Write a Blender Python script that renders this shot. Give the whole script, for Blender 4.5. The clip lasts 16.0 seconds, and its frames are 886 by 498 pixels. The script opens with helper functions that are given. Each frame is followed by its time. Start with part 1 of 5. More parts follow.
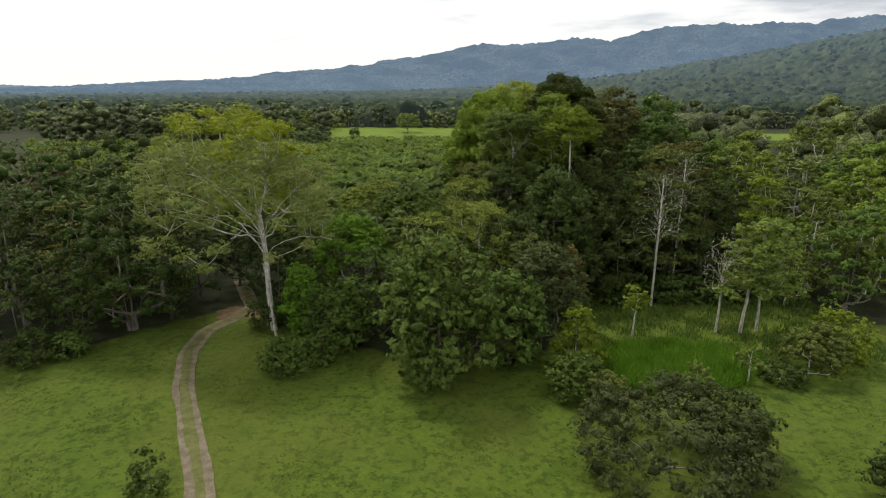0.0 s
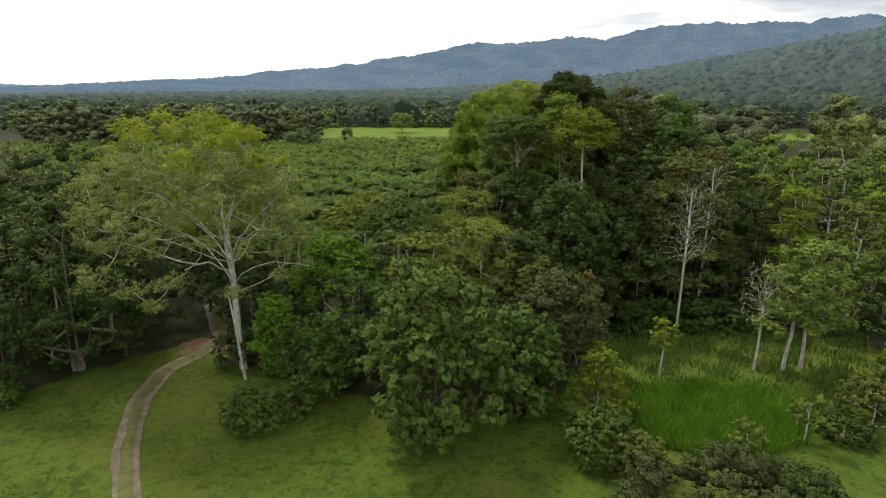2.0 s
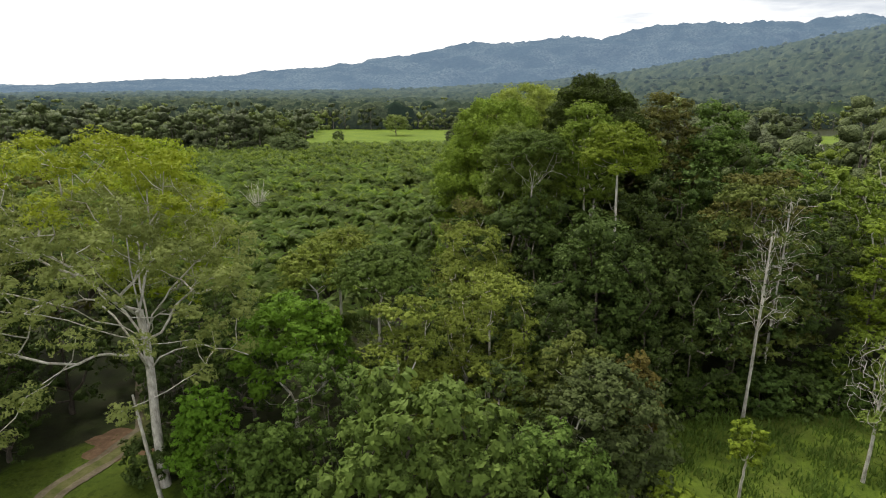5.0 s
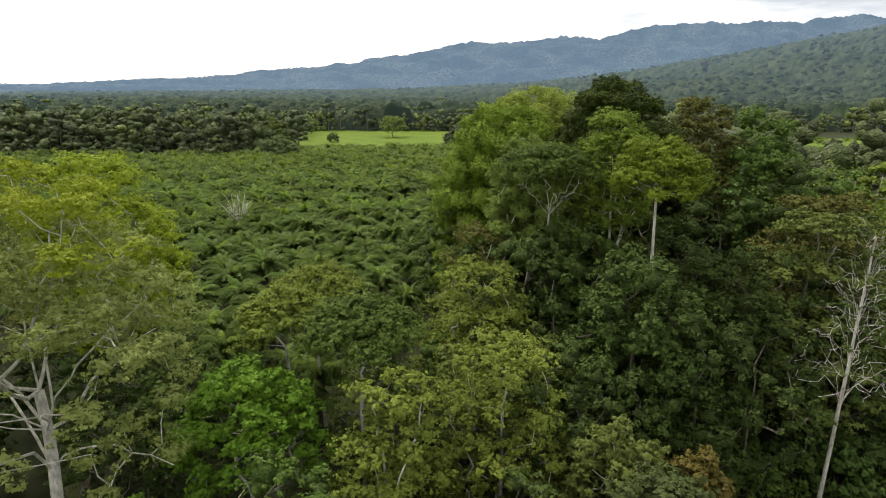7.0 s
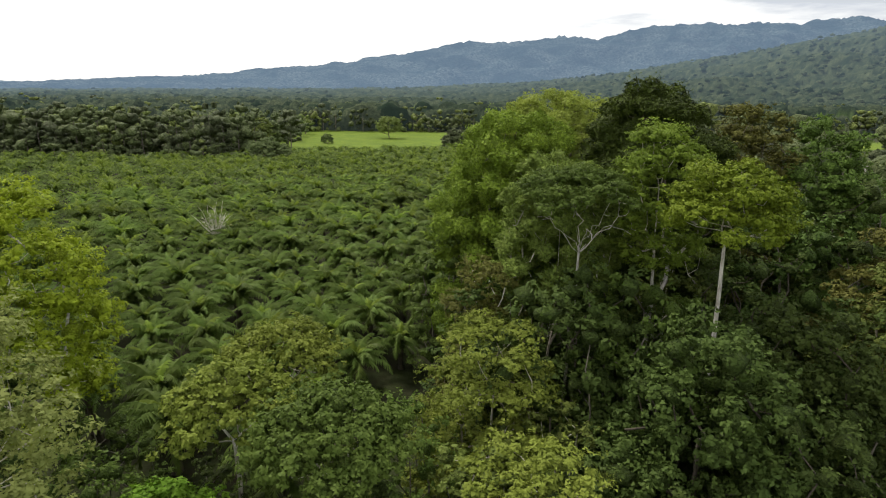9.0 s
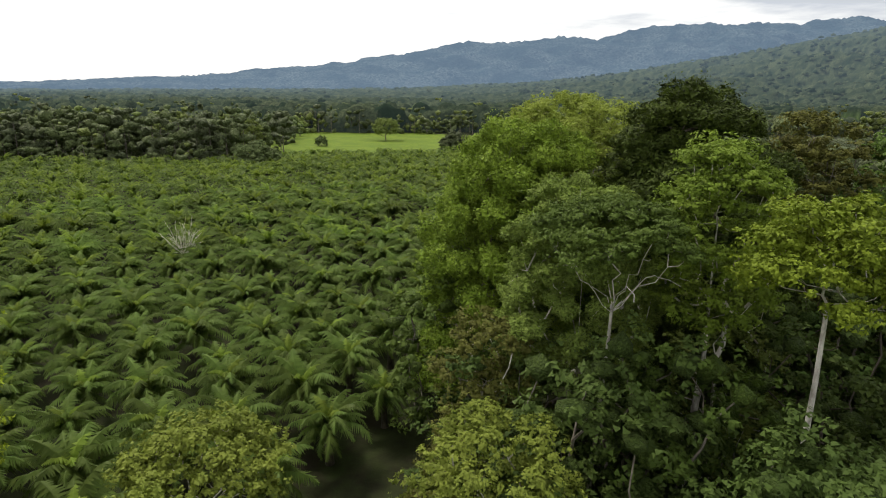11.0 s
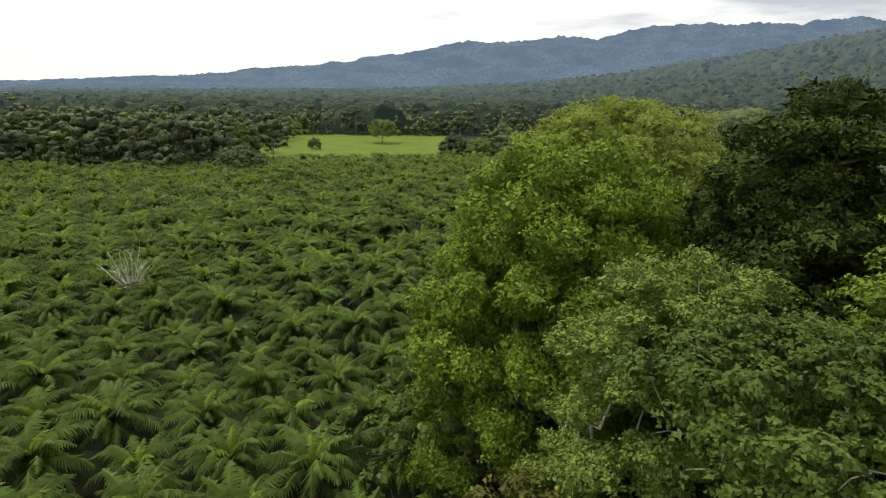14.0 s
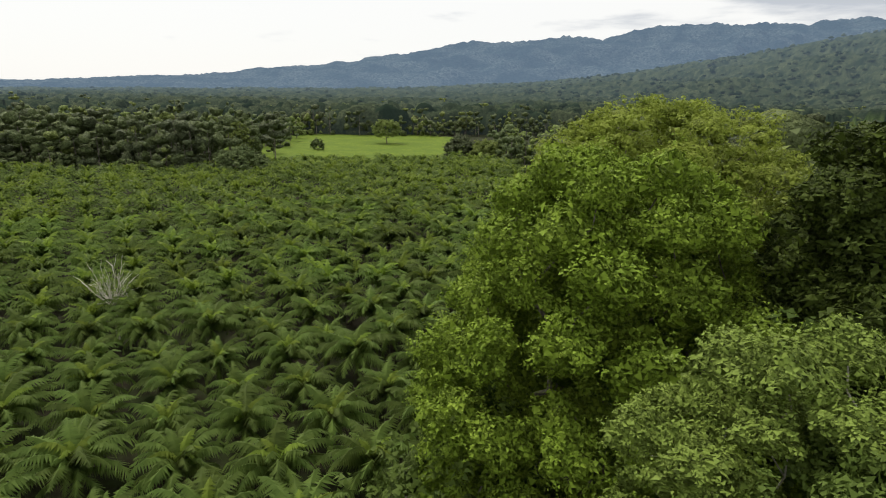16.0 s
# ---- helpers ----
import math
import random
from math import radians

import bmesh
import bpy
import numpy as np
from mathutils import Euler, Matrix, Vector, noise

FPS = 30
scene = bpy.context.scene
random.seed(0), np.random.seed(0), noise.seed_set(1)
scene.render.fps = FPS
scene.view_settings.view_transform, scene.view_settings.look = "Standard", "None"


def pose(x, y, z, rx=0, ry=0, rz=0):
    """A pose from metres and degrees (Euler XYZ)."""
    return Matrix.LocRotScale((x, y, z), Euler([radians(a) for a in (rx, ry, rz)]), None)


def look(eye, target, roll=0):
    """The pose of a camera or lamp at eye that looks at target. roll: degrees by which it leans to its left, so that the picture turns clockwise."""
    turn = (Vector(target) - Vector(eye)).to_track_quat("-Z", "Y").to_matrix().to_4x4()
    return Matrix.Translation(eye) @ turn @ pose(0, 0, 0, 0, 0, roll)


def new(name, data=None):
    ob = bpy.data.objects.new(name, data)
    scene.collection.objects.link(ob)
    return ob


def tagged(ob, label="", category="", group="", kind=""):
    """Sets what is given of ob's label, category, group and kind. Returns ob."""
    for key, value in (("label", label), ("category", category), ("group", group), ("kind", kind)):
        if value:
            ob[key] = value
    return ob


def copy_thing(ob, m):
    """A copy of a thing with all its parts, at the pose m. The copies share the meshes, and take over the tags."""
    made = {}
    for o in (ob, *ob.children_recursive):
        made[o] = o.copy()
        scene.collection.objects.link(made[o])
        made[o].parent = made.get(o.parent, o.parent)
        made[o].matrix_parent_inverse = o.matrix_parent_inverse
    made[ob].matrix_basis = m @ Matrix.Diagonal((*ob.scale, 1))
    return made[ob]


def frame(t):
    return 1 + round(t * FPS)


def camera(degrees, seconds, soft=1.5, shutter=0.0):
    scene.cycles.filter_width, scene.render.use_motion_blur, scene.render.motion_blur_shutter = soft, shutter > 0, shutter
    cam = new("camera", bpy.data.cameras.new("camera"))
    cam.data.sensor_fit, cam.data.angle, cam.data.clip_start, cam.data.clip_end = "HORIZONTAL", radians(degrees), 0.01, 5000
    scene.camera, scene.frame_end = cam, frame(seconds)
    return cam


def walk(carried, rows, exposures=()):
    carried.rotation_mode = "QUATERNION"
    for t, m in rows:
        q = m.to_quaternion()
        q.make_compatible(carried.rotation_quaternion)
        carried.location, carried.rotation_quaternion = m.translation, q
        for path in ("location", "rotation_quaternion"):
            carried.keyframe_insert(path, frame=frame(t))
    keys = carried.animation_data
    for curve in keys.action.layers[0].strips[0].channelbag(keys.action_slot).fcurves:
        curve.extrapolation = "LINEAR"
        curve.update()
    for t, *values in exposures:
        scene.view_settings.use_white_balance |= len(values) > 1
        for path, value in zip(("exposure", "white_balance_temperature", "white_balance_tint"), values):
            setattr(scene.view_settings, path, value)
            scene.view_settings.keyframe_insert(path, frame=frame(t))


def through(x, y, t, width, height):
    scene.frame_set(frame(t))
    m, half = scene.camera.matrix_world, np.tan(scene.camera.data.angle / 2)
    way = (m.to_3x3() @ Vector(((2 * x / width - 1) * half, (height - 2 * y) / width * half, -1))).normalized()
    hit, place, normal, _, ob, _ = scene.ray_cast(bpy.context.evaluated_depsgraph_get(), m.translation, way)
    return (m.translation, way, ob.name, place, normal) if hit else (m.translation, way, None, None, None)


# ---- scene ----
# ---------- camera and its way ----------
cam = camera(76.0, 16.0, soft=1.1)
PATH = [
    (0.0, look((-0.027, -3.191, 31.850), (-0.046, 6.454, 29.210), 0.20)),
    (0.5, look((-0.086, -0.608, 31.842), (-0.076, 9.037, 29.200), 0.20)),
    (1.0, look((-0.118, 2.070, 31.935), (-0.089, 11.713, 29.287), 0.20)),
    (1.5, look((-0.177, 4.964, 32.009), (-0.129, 14.605, 29.356), 0.20)),
    (2.0, look((-0.251, 8.046, 32.083), (-0.183, 17.687, 29.428), 0.20)),
    (2.5, look((-0.298, 11.160, 32.230), (-0.213, 20.800, 29.573), 0.20)),
    (3.0, look((-0.302, 14.364, 32.425), (-0.205, 24.003, 29.764), 0.20)),
    (3.5, look((-0.282, 17.564, 32.631), (-0.176, 27.202, 29.967), 0.20)),
    (4.0, look((-0.233, 20.940, 32.830), (-0.113, 30.579, 30.169), 0.20)),
    (6.5, look((0.019, 37.011, 33.677), (0.184, 46.648, 31.011), 0.20)),
    (7.0, look((-0.099, 40.212, 33.781), (0.082, 49.849, 31.116), 0.27)),
    (7.5, look((-0.200, 43.540, 33.893), (-0.001, 53.176, 31.226), 0.35)),
    (8.0, look((-0.284, 46.704, 34.023), (-0.070, 56.339, 31.354), 0.48)),
    (8.5, look((-0.323, 50.148, 34.161), (-0.097, 59.782, 31.489), 0.59)),
    (9.0, look((-0.295, 53.496, 34.313), (-0.060, 63.129, 31.639), 0.60)),
    (11.5, look((0.904, 69.152, 34.658), (1.154, 78.786, 31.989), 0.61)),
    (12.0, look((0.927, 72.247, 34.707), (1.178, 81.881, 32.038), 0.65)),
    (12.5, look((0.955, 75.364, 34.778), (1.208, 84.998, 32.109), 0.65)),
    (13.0, look((0.974, 78.637, 34.863), (1.230, 88.270, 32.192), 0.68)),
    (13.5, look((0.983, 81.719, 34.947), (1.244, 91.352, 32.274), 0.70)),
    (14.0, look((0.978, 84.704, 35.033), (1.241, 94.336, 32.359), 0.70)),
    (14.5, look((0.944, 87.554, 35.122), (1.202, 97.187, 32.448), 0.72)),
    (15.0, look((0.870, 89.714, 35.149), (1.113, 99.348, 32.477), 0.78)),
    (15.5, look((0.743, 91.133, 35.074), (0.966, 100.767, 32.403), 0.81)),
    (16.0, look((0.575, 91.872, 34.920), (0.770, 101.506, 32.245), 0.80)),
]
walk(cam, PATH, [(0, -0.06), (1.5, 0.0), (4, 0.16), (6.5, 0.24), (9, 0.11), (11.5, 0.04), (12.5, 0.18), (13, 0.14), (14, -0.05), (15, -0.08), (16, -0.13)])

# ---------- world and sun: bright, thin overcast over a blue sky ----------
SUN_ELEVATION, SUN_TURN = radians(55), radians(-38)
world = bpy.data.worlds.new("overcast_sky")
scene.world = world
world.use_nodes = True
wt = world.node_tree
wt.nodes.clear()


def wnode(kind, **values):
    n = wt.nodes.new(kind)
    for key, value in values.items():
        n.inputs[key].default_value = value
    return n


sky = wnode("ShaderNodeTexSky")
sky.sky_type, sky.sun_disc = "NISHITA", False
sky.sun_elevation, sky.sun_rotation = SUN_ELEVATION, SUN_TURN
sky_scaled = wnode("ShaderNodeVectorMath")
sky_scaled.operation = "SCALE"
sky_scaled.inputs["Scale"].default_value = 0.12
where = wnode("ShaderNodeTexCoord")
stretch = wnode("ShaderNodeMapping")
stretch.inputs["Scale"].default_value = (2.2, 2.2, 13.0)
stretch.inputs["Location"].default_value = (1.7, 0.4, 0.0)
cloud = wnode("ShaderNodeTexNoise", Scale=1.6, Detail=7.0, Roughness=0.56)
ramp = wnode("ShaderNodeValToRGB")
ramp.color_ramp.elements[0].position, ramp.color_ramp.elements[0].color = 0.30, (0.66, 0.69, 0.75, 1)
ramp.color_ramp.elements[1].position, ramp.color_ramp.elements[1].color = 0.46, (1.16, 1.15, 1.12, 1)
cover = wnode("ShaderNodeMix")
cover.data_type = "RGBA"
cover.inputs[0].default_value = 0.9
back = wnode("ShaderNodeBackground", Strength=1.0)
wout = wnode("ShaderNodeOutputWorld")
wt.links.new(sky.outputs[0], sky_scaled.inputs[0])
wt.links.new(where.outputs["Generated"], stretch.inputs[0])
wt.links.new(stretch.outputs[0], cloud.inputs["Vector"])
wt.links.new(sky_scaled.outputs[0], cover.inputs[6])
wt.links.new(ramp.outputs[0], cover.inputs[7])
height_of = wnode("ShaderNodeSeparateXYZ")
wt.links.new(where.outputs["Generated"], height_of.inputs[0])
# more cloud towards the mountains' higher end
thicker = wnode("ShaderNodeMapRange")
for k, value in enumerate((-0.15, 0.6, 0.05, -0.10)):
    thicker.inputs[k + 1].default_value = value
thickness = wnode("ShaderNodeMath")
wt.links.new(height_of.outputs["X"], thicker.inputs[0])
wt.links.new(thicker.outputs[0], thickness.inputs[0])
wt.links.new(cloud.outputs[0], thickness.inputs[1])
wt.links.new(thickness.outputs[0], ramp.inputs[0])
overhead = wnode("ShaderNodeMapRange")
for k, value in enumerate((0.05, 1.0, 0.95, 1.12)):
    overhead.inputs[k + 1].default_value = value
wt.links.new(height_of.outputs["Z"], overhead.inputs[0])
graded_sky = wnode("ShaderNodeVectorMath")
graded_sky.operation = "SCALE"
wt.links.new(cover.outputs[2], graded_sky.inputs[0])
wt.links.new(overhead.outputs[0], graded_sky.inputs["Scale"])
wt.links.new(graded_sky.outputs[0], back.inputs[0])
wt.links.new(back.outputs[0], wout.inputs[0])

sun_data = bpy.data.lights.new("sun", "SUN")
sun_data.energy, sun_data.angle, sun_data.color = 3.0, radians(12), (1.0, 0.93, 0.80)
sun = new("sun", sun_data)
# the sun stands ahead of the camera and to its left
sun_way = Vector((math.sin(SUN_TURN) * math.cos(SUN_ELEVATION), math.cos(SUN_TURN) * math.cos(SUN_ELEVATION), math.sin(SUN_ELEVATION)))
sun.matrix_world = look(sun_way * 200, (0, 0, 0))

# ---------- materials ----------


def material(name):
    m = bpy.data.materials.new(name)
    m.use_nodes = True
    m.node_tree.nodes.clear()
    return m, m.node_tree


def add(tree, kind, **values):
    n = tree.nodes.new(kind)
    for key, value in values.items():
        n.inputs[key.replace("_", " ")].default_value = value
    return n


def mixed(tree, fac, a, b, blend="MIX"):
    """A colour mix; fac, a and b are sockets or values."""
    n = tree.nodes.new("ShaderNodeMix")
    n.data_type, n.blend_type = "RGBA", blend
    for socket, value in ((n.inputs[0], fac), (n.inputs[6], a), (n.inputs[7], b)):
        if isinstance(value, bpy.types.NodeSocket):
            tree.links.new(value, socket)
        elif isinstance(value, tuple):
            socket.default_value = (*value, 1)
        else:
            socket.default_value = value
    return n.outputs[2]


def scaled(tree, socket, low, high, a, b):
    """Maps low..high of a socket to a..b."""
    n = tree.nodes.new("ShaderNodeMapRange")
    tree.links.new(socket, n.inputs[0])
    for k, value in enumerate((low, high, a, b)):
        n.inputs[k + 1].default_value = value
    return n.outputs[0]


def noise_of(tree, scale, detail=4.0, rough=0.55, coord="Object"):
    c = tree.nodes.new("ShaderNodeTexCoord")
    n = add(tree, "ShaderNodeTexNoise", Scale=scale, Detail=detail, Roughness=rough)
    tree.links.new(c.outputs[coord], n.inputs["Vector"])
    return n.outputs[0]


MASS = {}


def leaf_material(name, dark, light, through=0.18, gloss=0.65, spread=0.15, shine=0.12, grain_scale=6.5, inside=0.45):
    """Foliage: every leaf its own shade between dark and light, patches within a crown, and a shade for each plant.
    MASS takes the matching material of the close-set leaves inside a clump, the shade between leaves painted into its
    colour."""
    for inner in (False, True):
        m, t = material(name + ("_mass" if inner else ""))
        geo = t.nodes.new("ShaderNodeNewGeometry")
        info = t.nodes.new("ShaderNodeObjectInfo")
        shade = mixed(t, scaled(t, geo.outputs["Random Per Island"], 0, 1, 0.25, 0.75), dark, light)
        patch = mixed(t, scaled(t, noise_of(t, 0.35, 2.0), 0.35, 0.65, 0, 1), dark, light)
        colour = mixed(t, 0.5, shade, patch)
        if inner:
            # single leaves seen face on: each cell its own tone, shade painted as dark gaps between them
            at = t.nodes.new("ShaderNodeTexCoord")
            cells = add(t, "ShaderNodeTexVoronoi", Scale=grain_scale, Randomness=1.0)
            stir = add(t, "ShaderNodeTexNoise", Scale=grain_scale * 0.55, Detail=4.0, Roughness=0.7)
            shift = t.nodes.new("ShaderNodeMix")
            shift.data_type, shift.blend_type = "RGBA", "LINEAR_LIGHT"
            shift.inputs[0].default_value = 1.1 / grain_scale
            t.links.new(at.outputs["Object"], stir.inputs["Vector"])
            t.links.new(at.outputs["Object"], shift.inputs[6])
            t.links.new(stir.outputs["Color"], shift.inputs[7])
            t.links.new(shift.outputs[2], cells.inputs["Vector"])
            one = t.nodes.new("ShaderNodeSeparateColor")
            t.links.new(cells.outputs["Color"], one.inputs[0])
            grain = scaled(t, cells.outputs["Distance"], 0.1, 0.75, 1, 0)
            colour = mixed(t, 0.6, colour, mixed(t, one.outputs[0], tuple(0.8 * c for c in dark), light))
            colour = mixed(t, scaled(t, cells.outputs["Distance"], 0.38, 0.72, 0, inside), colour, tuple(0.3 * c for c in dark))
        hue = t.nodes.new("ShaderNodeHueSaturation")
        t.links.new(colour, hue.inputs["Color"])
        t.links.new(scaled(t, info.outputs["Random"], 0, 1, 0.496, 0.511), hue.inputs["Hue"])
        t.links.new(scaled(t, info.outputs["Random"], 0, 1, 1 - spread, 1 + spread), hue.inputs["Value"])
        body = add(t, "ShaderNodeBsdfPrincipled", Roughness=gloss)
        body.inputs["Specular IOR Level"].default_value = shine
        back_light = t.nodes.new("ShaderNodeBsdfTranslucent")
        mix = t.nodes.new("ShaderNodeMixShader")
        out = t.nodes.new("ShaderNodeOutputMaterial")
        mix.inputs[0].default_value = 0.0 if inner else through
        t.links.new(hue.outputs[0], body.inputs["Base Color"])
        t.links.new(hue.outputs[0], back_light.inputs["Color"])
        t.links.new(body.outputs[0], mix.inputs[1])
        t.links.new(back_light.outputs[0], mix.inputs[2])
        t.links.new(mix.outputs[0], out.inputs[0])
        if inner:
            bump = add(t, "ShaderNodeBump", Strength=1.0, Distance=0.9 / grain_scale)
            t.links.new(grain, bump.inputs["Height"])
            t.links.new(bump.outputs[0], body.inputs["Normal"])
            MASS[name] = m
        else:
            leaf = m
    return leaf


def bark_material(name, dark, light, scale=1.5):
    m, t = material(name)
    body = add(t, "ShaderNodeBsdfPrincipled", Roughness=0.85)
    c = t.nodes.new("ShaderNodeTexCoord")
    stretch = t.nodes.new("ShaderNodeMapping")
    stretch.inputs["Scale"].default_value = (1, 1, 0.35)
    n = add(t, "ShaderNodeTexNoise", Scale=scale * 2.2, Detail=6.0, Roughness=0.65)
    t.links.new(c.outputs["Object"], stretch.inputs[0])
    t.links.new(stretch.outputs[0], n.inputs["Vector"])
    colour = mixed(t, scaled(t, n.outputs[0], 0.36, 0.62, 0, 1), dark, light)
    t.links.new(colour, body.inputs["Base Color"])
    bump = add(t, "ShaderNodeBump", Strength=0.5, Distance=0.05)
    t.links.new(n.outputs[0], bump.inputs["Height"])
    t.links.new(bump.outputs[0], body.inputs["Normal"])
    out = t.nodes.new("ShaderNodeOutputMaterial")
    t.links.new(body.outputs[0], out.inputs[0])
    return m


LEAF_DARK = leaf_material("leaf_dark_green", (0.037, 0.057, 0.012), (0.083, 0.118, 0.024))
LEAF_DEEP = leaf_material("leaf_deep_green", (0.041, 0.068, 0.013), (0.092, 0.136, 0.029))
LEAF_MID = leaf_material("leaf_mid_green", (0.058, 0.096, 0.015), (0.126, 0.185, 0.034))
LEAF_BRIGHT = leaf_material("leaf_bright_green", (0.096, 0.142, 0.013), (0.197, 0.260, 0.033))
LEAF_YELLOW = leaf_material("leaf_yellow_green", (0.098, 0.136, 0.010), (0.202, 0.250, 0.022))
LEAF_LIME = leaf_material("leaf_lime_green", (0.118, 0.156, 0.021), (0.238, 0.288, 0.046))
LEAF_PALE = leaf_material("leaf_pale_green", (0.102, 0.142, 0.023), (0.204, 0.261, 0.052))
LEAF_OLIVE = leaf_material("leaf_olive_green", (0.078, 0.104, 0.019), (0.160, 0.190, 0.042))
LEAF_GLOSSY = leaf_material("leaf_glossy_dark", (0.034, 0.052, 0.008), (0.086, 0.120, 0.018))
LEAF_FEATHER = leaf_material("leaf_feathery_pale", (0.170, 0.212, 0.030), (0.310, 0.362, 0.064), 0.32)
LEAF_SPREAD = leaf_material("leaf_spreading_pale", (0.170, 0.208, 0.052), (0.318, 0.362, 0.108), 0.35)
LEAF_VIVID = leaf_material("leaf_vivid_green", (0.080, 0.150, 0.010), (0.165, 0.272, 0.026), 0.25)
LEAF_SOFT = leaf_material("leaf_soft_pale", (0.138, 0.192, 0.032), (0.240, 0.310, 0.062))
LEAF_BILLOW = leaf_material("leaf_billowing_green", (0.122, 0.178, 0.014), (0.250, 0.325, 0.038))
LEAF_GOLD = leaf_material("leaf_golden_green", (0.172, 0.216, 0.012), (0.335, 0.392, 0.028), 0.3)
LEAF_BROAD = leaf_material("leaf_broad_green", (0.062, 0.096, 0.016), (0.132, 0.182, 0.036))
LEAF_GREY = leaf_material("leaf_grey_green", (0.044, 0.062, 0.016), (0.096, 0.122, 0.038))
LEAF_BROWN = leaf_material("leaf_rusty_olive", (0.078, 0.082, 0.016), (0.154, 0.154, 0.034))
LEAF_RUST = leaf_material("leaf_rust", (0.080, 0.068, 0.014), (0.155, 0.122, 0.028))
LEAF_PALM = leaf_material("palm_frond_green", (0.066, 0.104, 0.021), (0.166, 0.226, 0.048), 0.36, 0.52, 0.28, 0.1)
LEAF_PALM_NEW = leaf_material("palm_frond_new", (0.112, 0.166, 0.020), (0.236, 0.306, 0.046), 0.36, 0.52, 0.28, 0.1)
LEAF_FAR = leaf_material("leaf_far_woods", (0.082, 0.112, 0.041), (0.190, 0.234, 0.090), grain_scale=1.3, inside=0.35)
LEAF_FAR_BROWN = leaf_material("leaf_far_brown", (0.068, 0.090, 0.040), (0.154, 0.182, 0.086), grain_scale=1.3, inside=0.35)
LEAF_FAR_LIGHT = leaf_material("leaf_far_light", (0.150, 0.196, 0.048), (0.280, 0.340, 0.096), 0.35, grain_scale=1.3, inside=0.35)
GRASS_TALL = leaf_material("grass_tall_bright", (0.078, 0.158, 0.010), (0.150, 0.268, 0.022), 0.35)
GRASS_SHORT = leaf_material("grass_pasture_tuft", (0.060, 0.090, 0.010), (0.100, 0.132, 0.017), 0.3)
BARK_PALE = bark_material("bark_pale_grey", (0.26, 0.235, 0.20), (0.60, 0.57, 0.51))
BARK_GREY = bark_material("bark_grey_brown", (0.07, 0.06, 0.045), (0.21, 0.185, 0.15))
BARK_DARK = bark_material("bark_dark_brown", (0.035, 0.028, 0.02), (0.10, 0.08, 0.06))
BARK_DEAD = bark_material("bark_dead_bleached", (0.42, 0.39, 0.33), (0.72, 0.69, 0.61))


def ground_material():
    """Pasture, hay field, plantation soil and forest litter, told apart by the painted cover zones."""
    m, t = material("ground_cover")
    body = add(t, "ShaderNodeBsdfPrincipled", Roughness=0.95)
    body.inputs["Specular IOR Level"].default_value = 0.15
    zone = t.nodes.new("ShaderNodeAttribute")
    zone.attribute_name = "cover"
    split = t.nodes.new("ShaderNodeSeparateColor")
    t.links.new(zone.outputs["Color"], split.inputs[0])
    fine, mid, broad = noise_of(t, 2.6, 6.0, 0.7), noise_of(t, 0.32, 5.0, 0.62), noise_of(t, 0.06, 3.0)
    litter = mixed(t, scaled(t, mid, 0.35, 0.65, 0, 1), (0.018, 0.018, 0.008), (0.030, 0.040, 0.012))
    grass = mixed(t, scaled(t, fine, 0.3, 0.7, 0, 1), (0.052, 0.084, 0.008), (0.086, 0.122, 0.014))
    grass = mixed(t, scaled(t, mid, 0.46, 0.68, 0, 0.75), grass, (0.044, 0.074, 0.007))
    tuft = noise_of(t, 1.1, 4.0, 0.7)
    grass = mixed(t, scaled(t, tuft, 0.50, 0.60, 0, 0.85), grass, (0.030, 0.052, 0.005))
    grass = mixed(t, scaled(t, broad, 0.45, 0.7, 0, 0.6), grass, (0.092, 0.104, 0.019))
    hay = mixed(t, scaled(t, mid, 0.4, 0.65, 0, 1), (0.096, 0.150, 0.012), (0.142, 0.190, 0.020))
    hay = mixed(t, scaled(t, broad, 0.42, 0.58, 0, 0.55), hay, (0.074, 0.122, 0.012))
    soil = mixed(t, scaled(t, mid, 0.38, 0.62, 0, 1), (0.022, 0.018, 0.010), (0.030, 0.042, 0.012))

    def masked(channel, below, above):
        blur = t.nodes.new("ShaderNodeMath")
        blur.operation = "ADD"
        t.links.new(split.outputs[channel], blur.inputs[0])
        t.links.new(scaled(t, mid, 0.3, 0.7, -0.22, 0.22), blur.inputs[1])
        return mixed(t, scaled(t, blur.outputs[0], 0.38, 0.62, 0, 1), below, above)

    colour = masked(2, litter, soil)
    colour = masked(0, colour, grass)
    colour = masked(1, colour, hay)
    t.links.new(colour, body.inputs["Base Color"])
    bump = add(t, "ShaderNodeBump", Strength=0.7, Distance=0.12)
    t.links.new(fine, bump.inputs["Height"])
    t.links.new(bump.outputs[0], body.inputs["Normal"])
    out = t.nodes.new("ShaderNodeOutputMaterial")
    t.links.new(body.outputs[0], out.inputs[0])
    return m


def earth_material(name, dark, light):
    m, t = material(name)
    body = add(t, "ShaderNodeBsdfPrincipled", Roughness=0.95)
    body.inputs["Specular IOR Level"].default_value = 0.15
    a, b = noise_of(t, 0.9, 6.0, 0.7), noise_of(t, 6.0, 4.0)
    colour = mixed(t, scaled(t, a, 0.35, 0.65, 0, 1), dark, light)
    colour = mixed(t, scaled(t, b, 0.4, 0.7, 0, 0.4), colour, dark)
    t.links.new(colour, body.inputs["Base Color"])
    bump = add(t, "ShaderNodeBump", Strength=0.6, Distance=0.05)
    t.links.new(b, bump.inputs["Height"])
    t.links.new(bump.outputs[0], body.inputs["Normal"])
    out = t.nodes.new("ShaderNodeOutputMaterial")
    t.links.new(body.outputs[0], out.inputs[0])
    return m


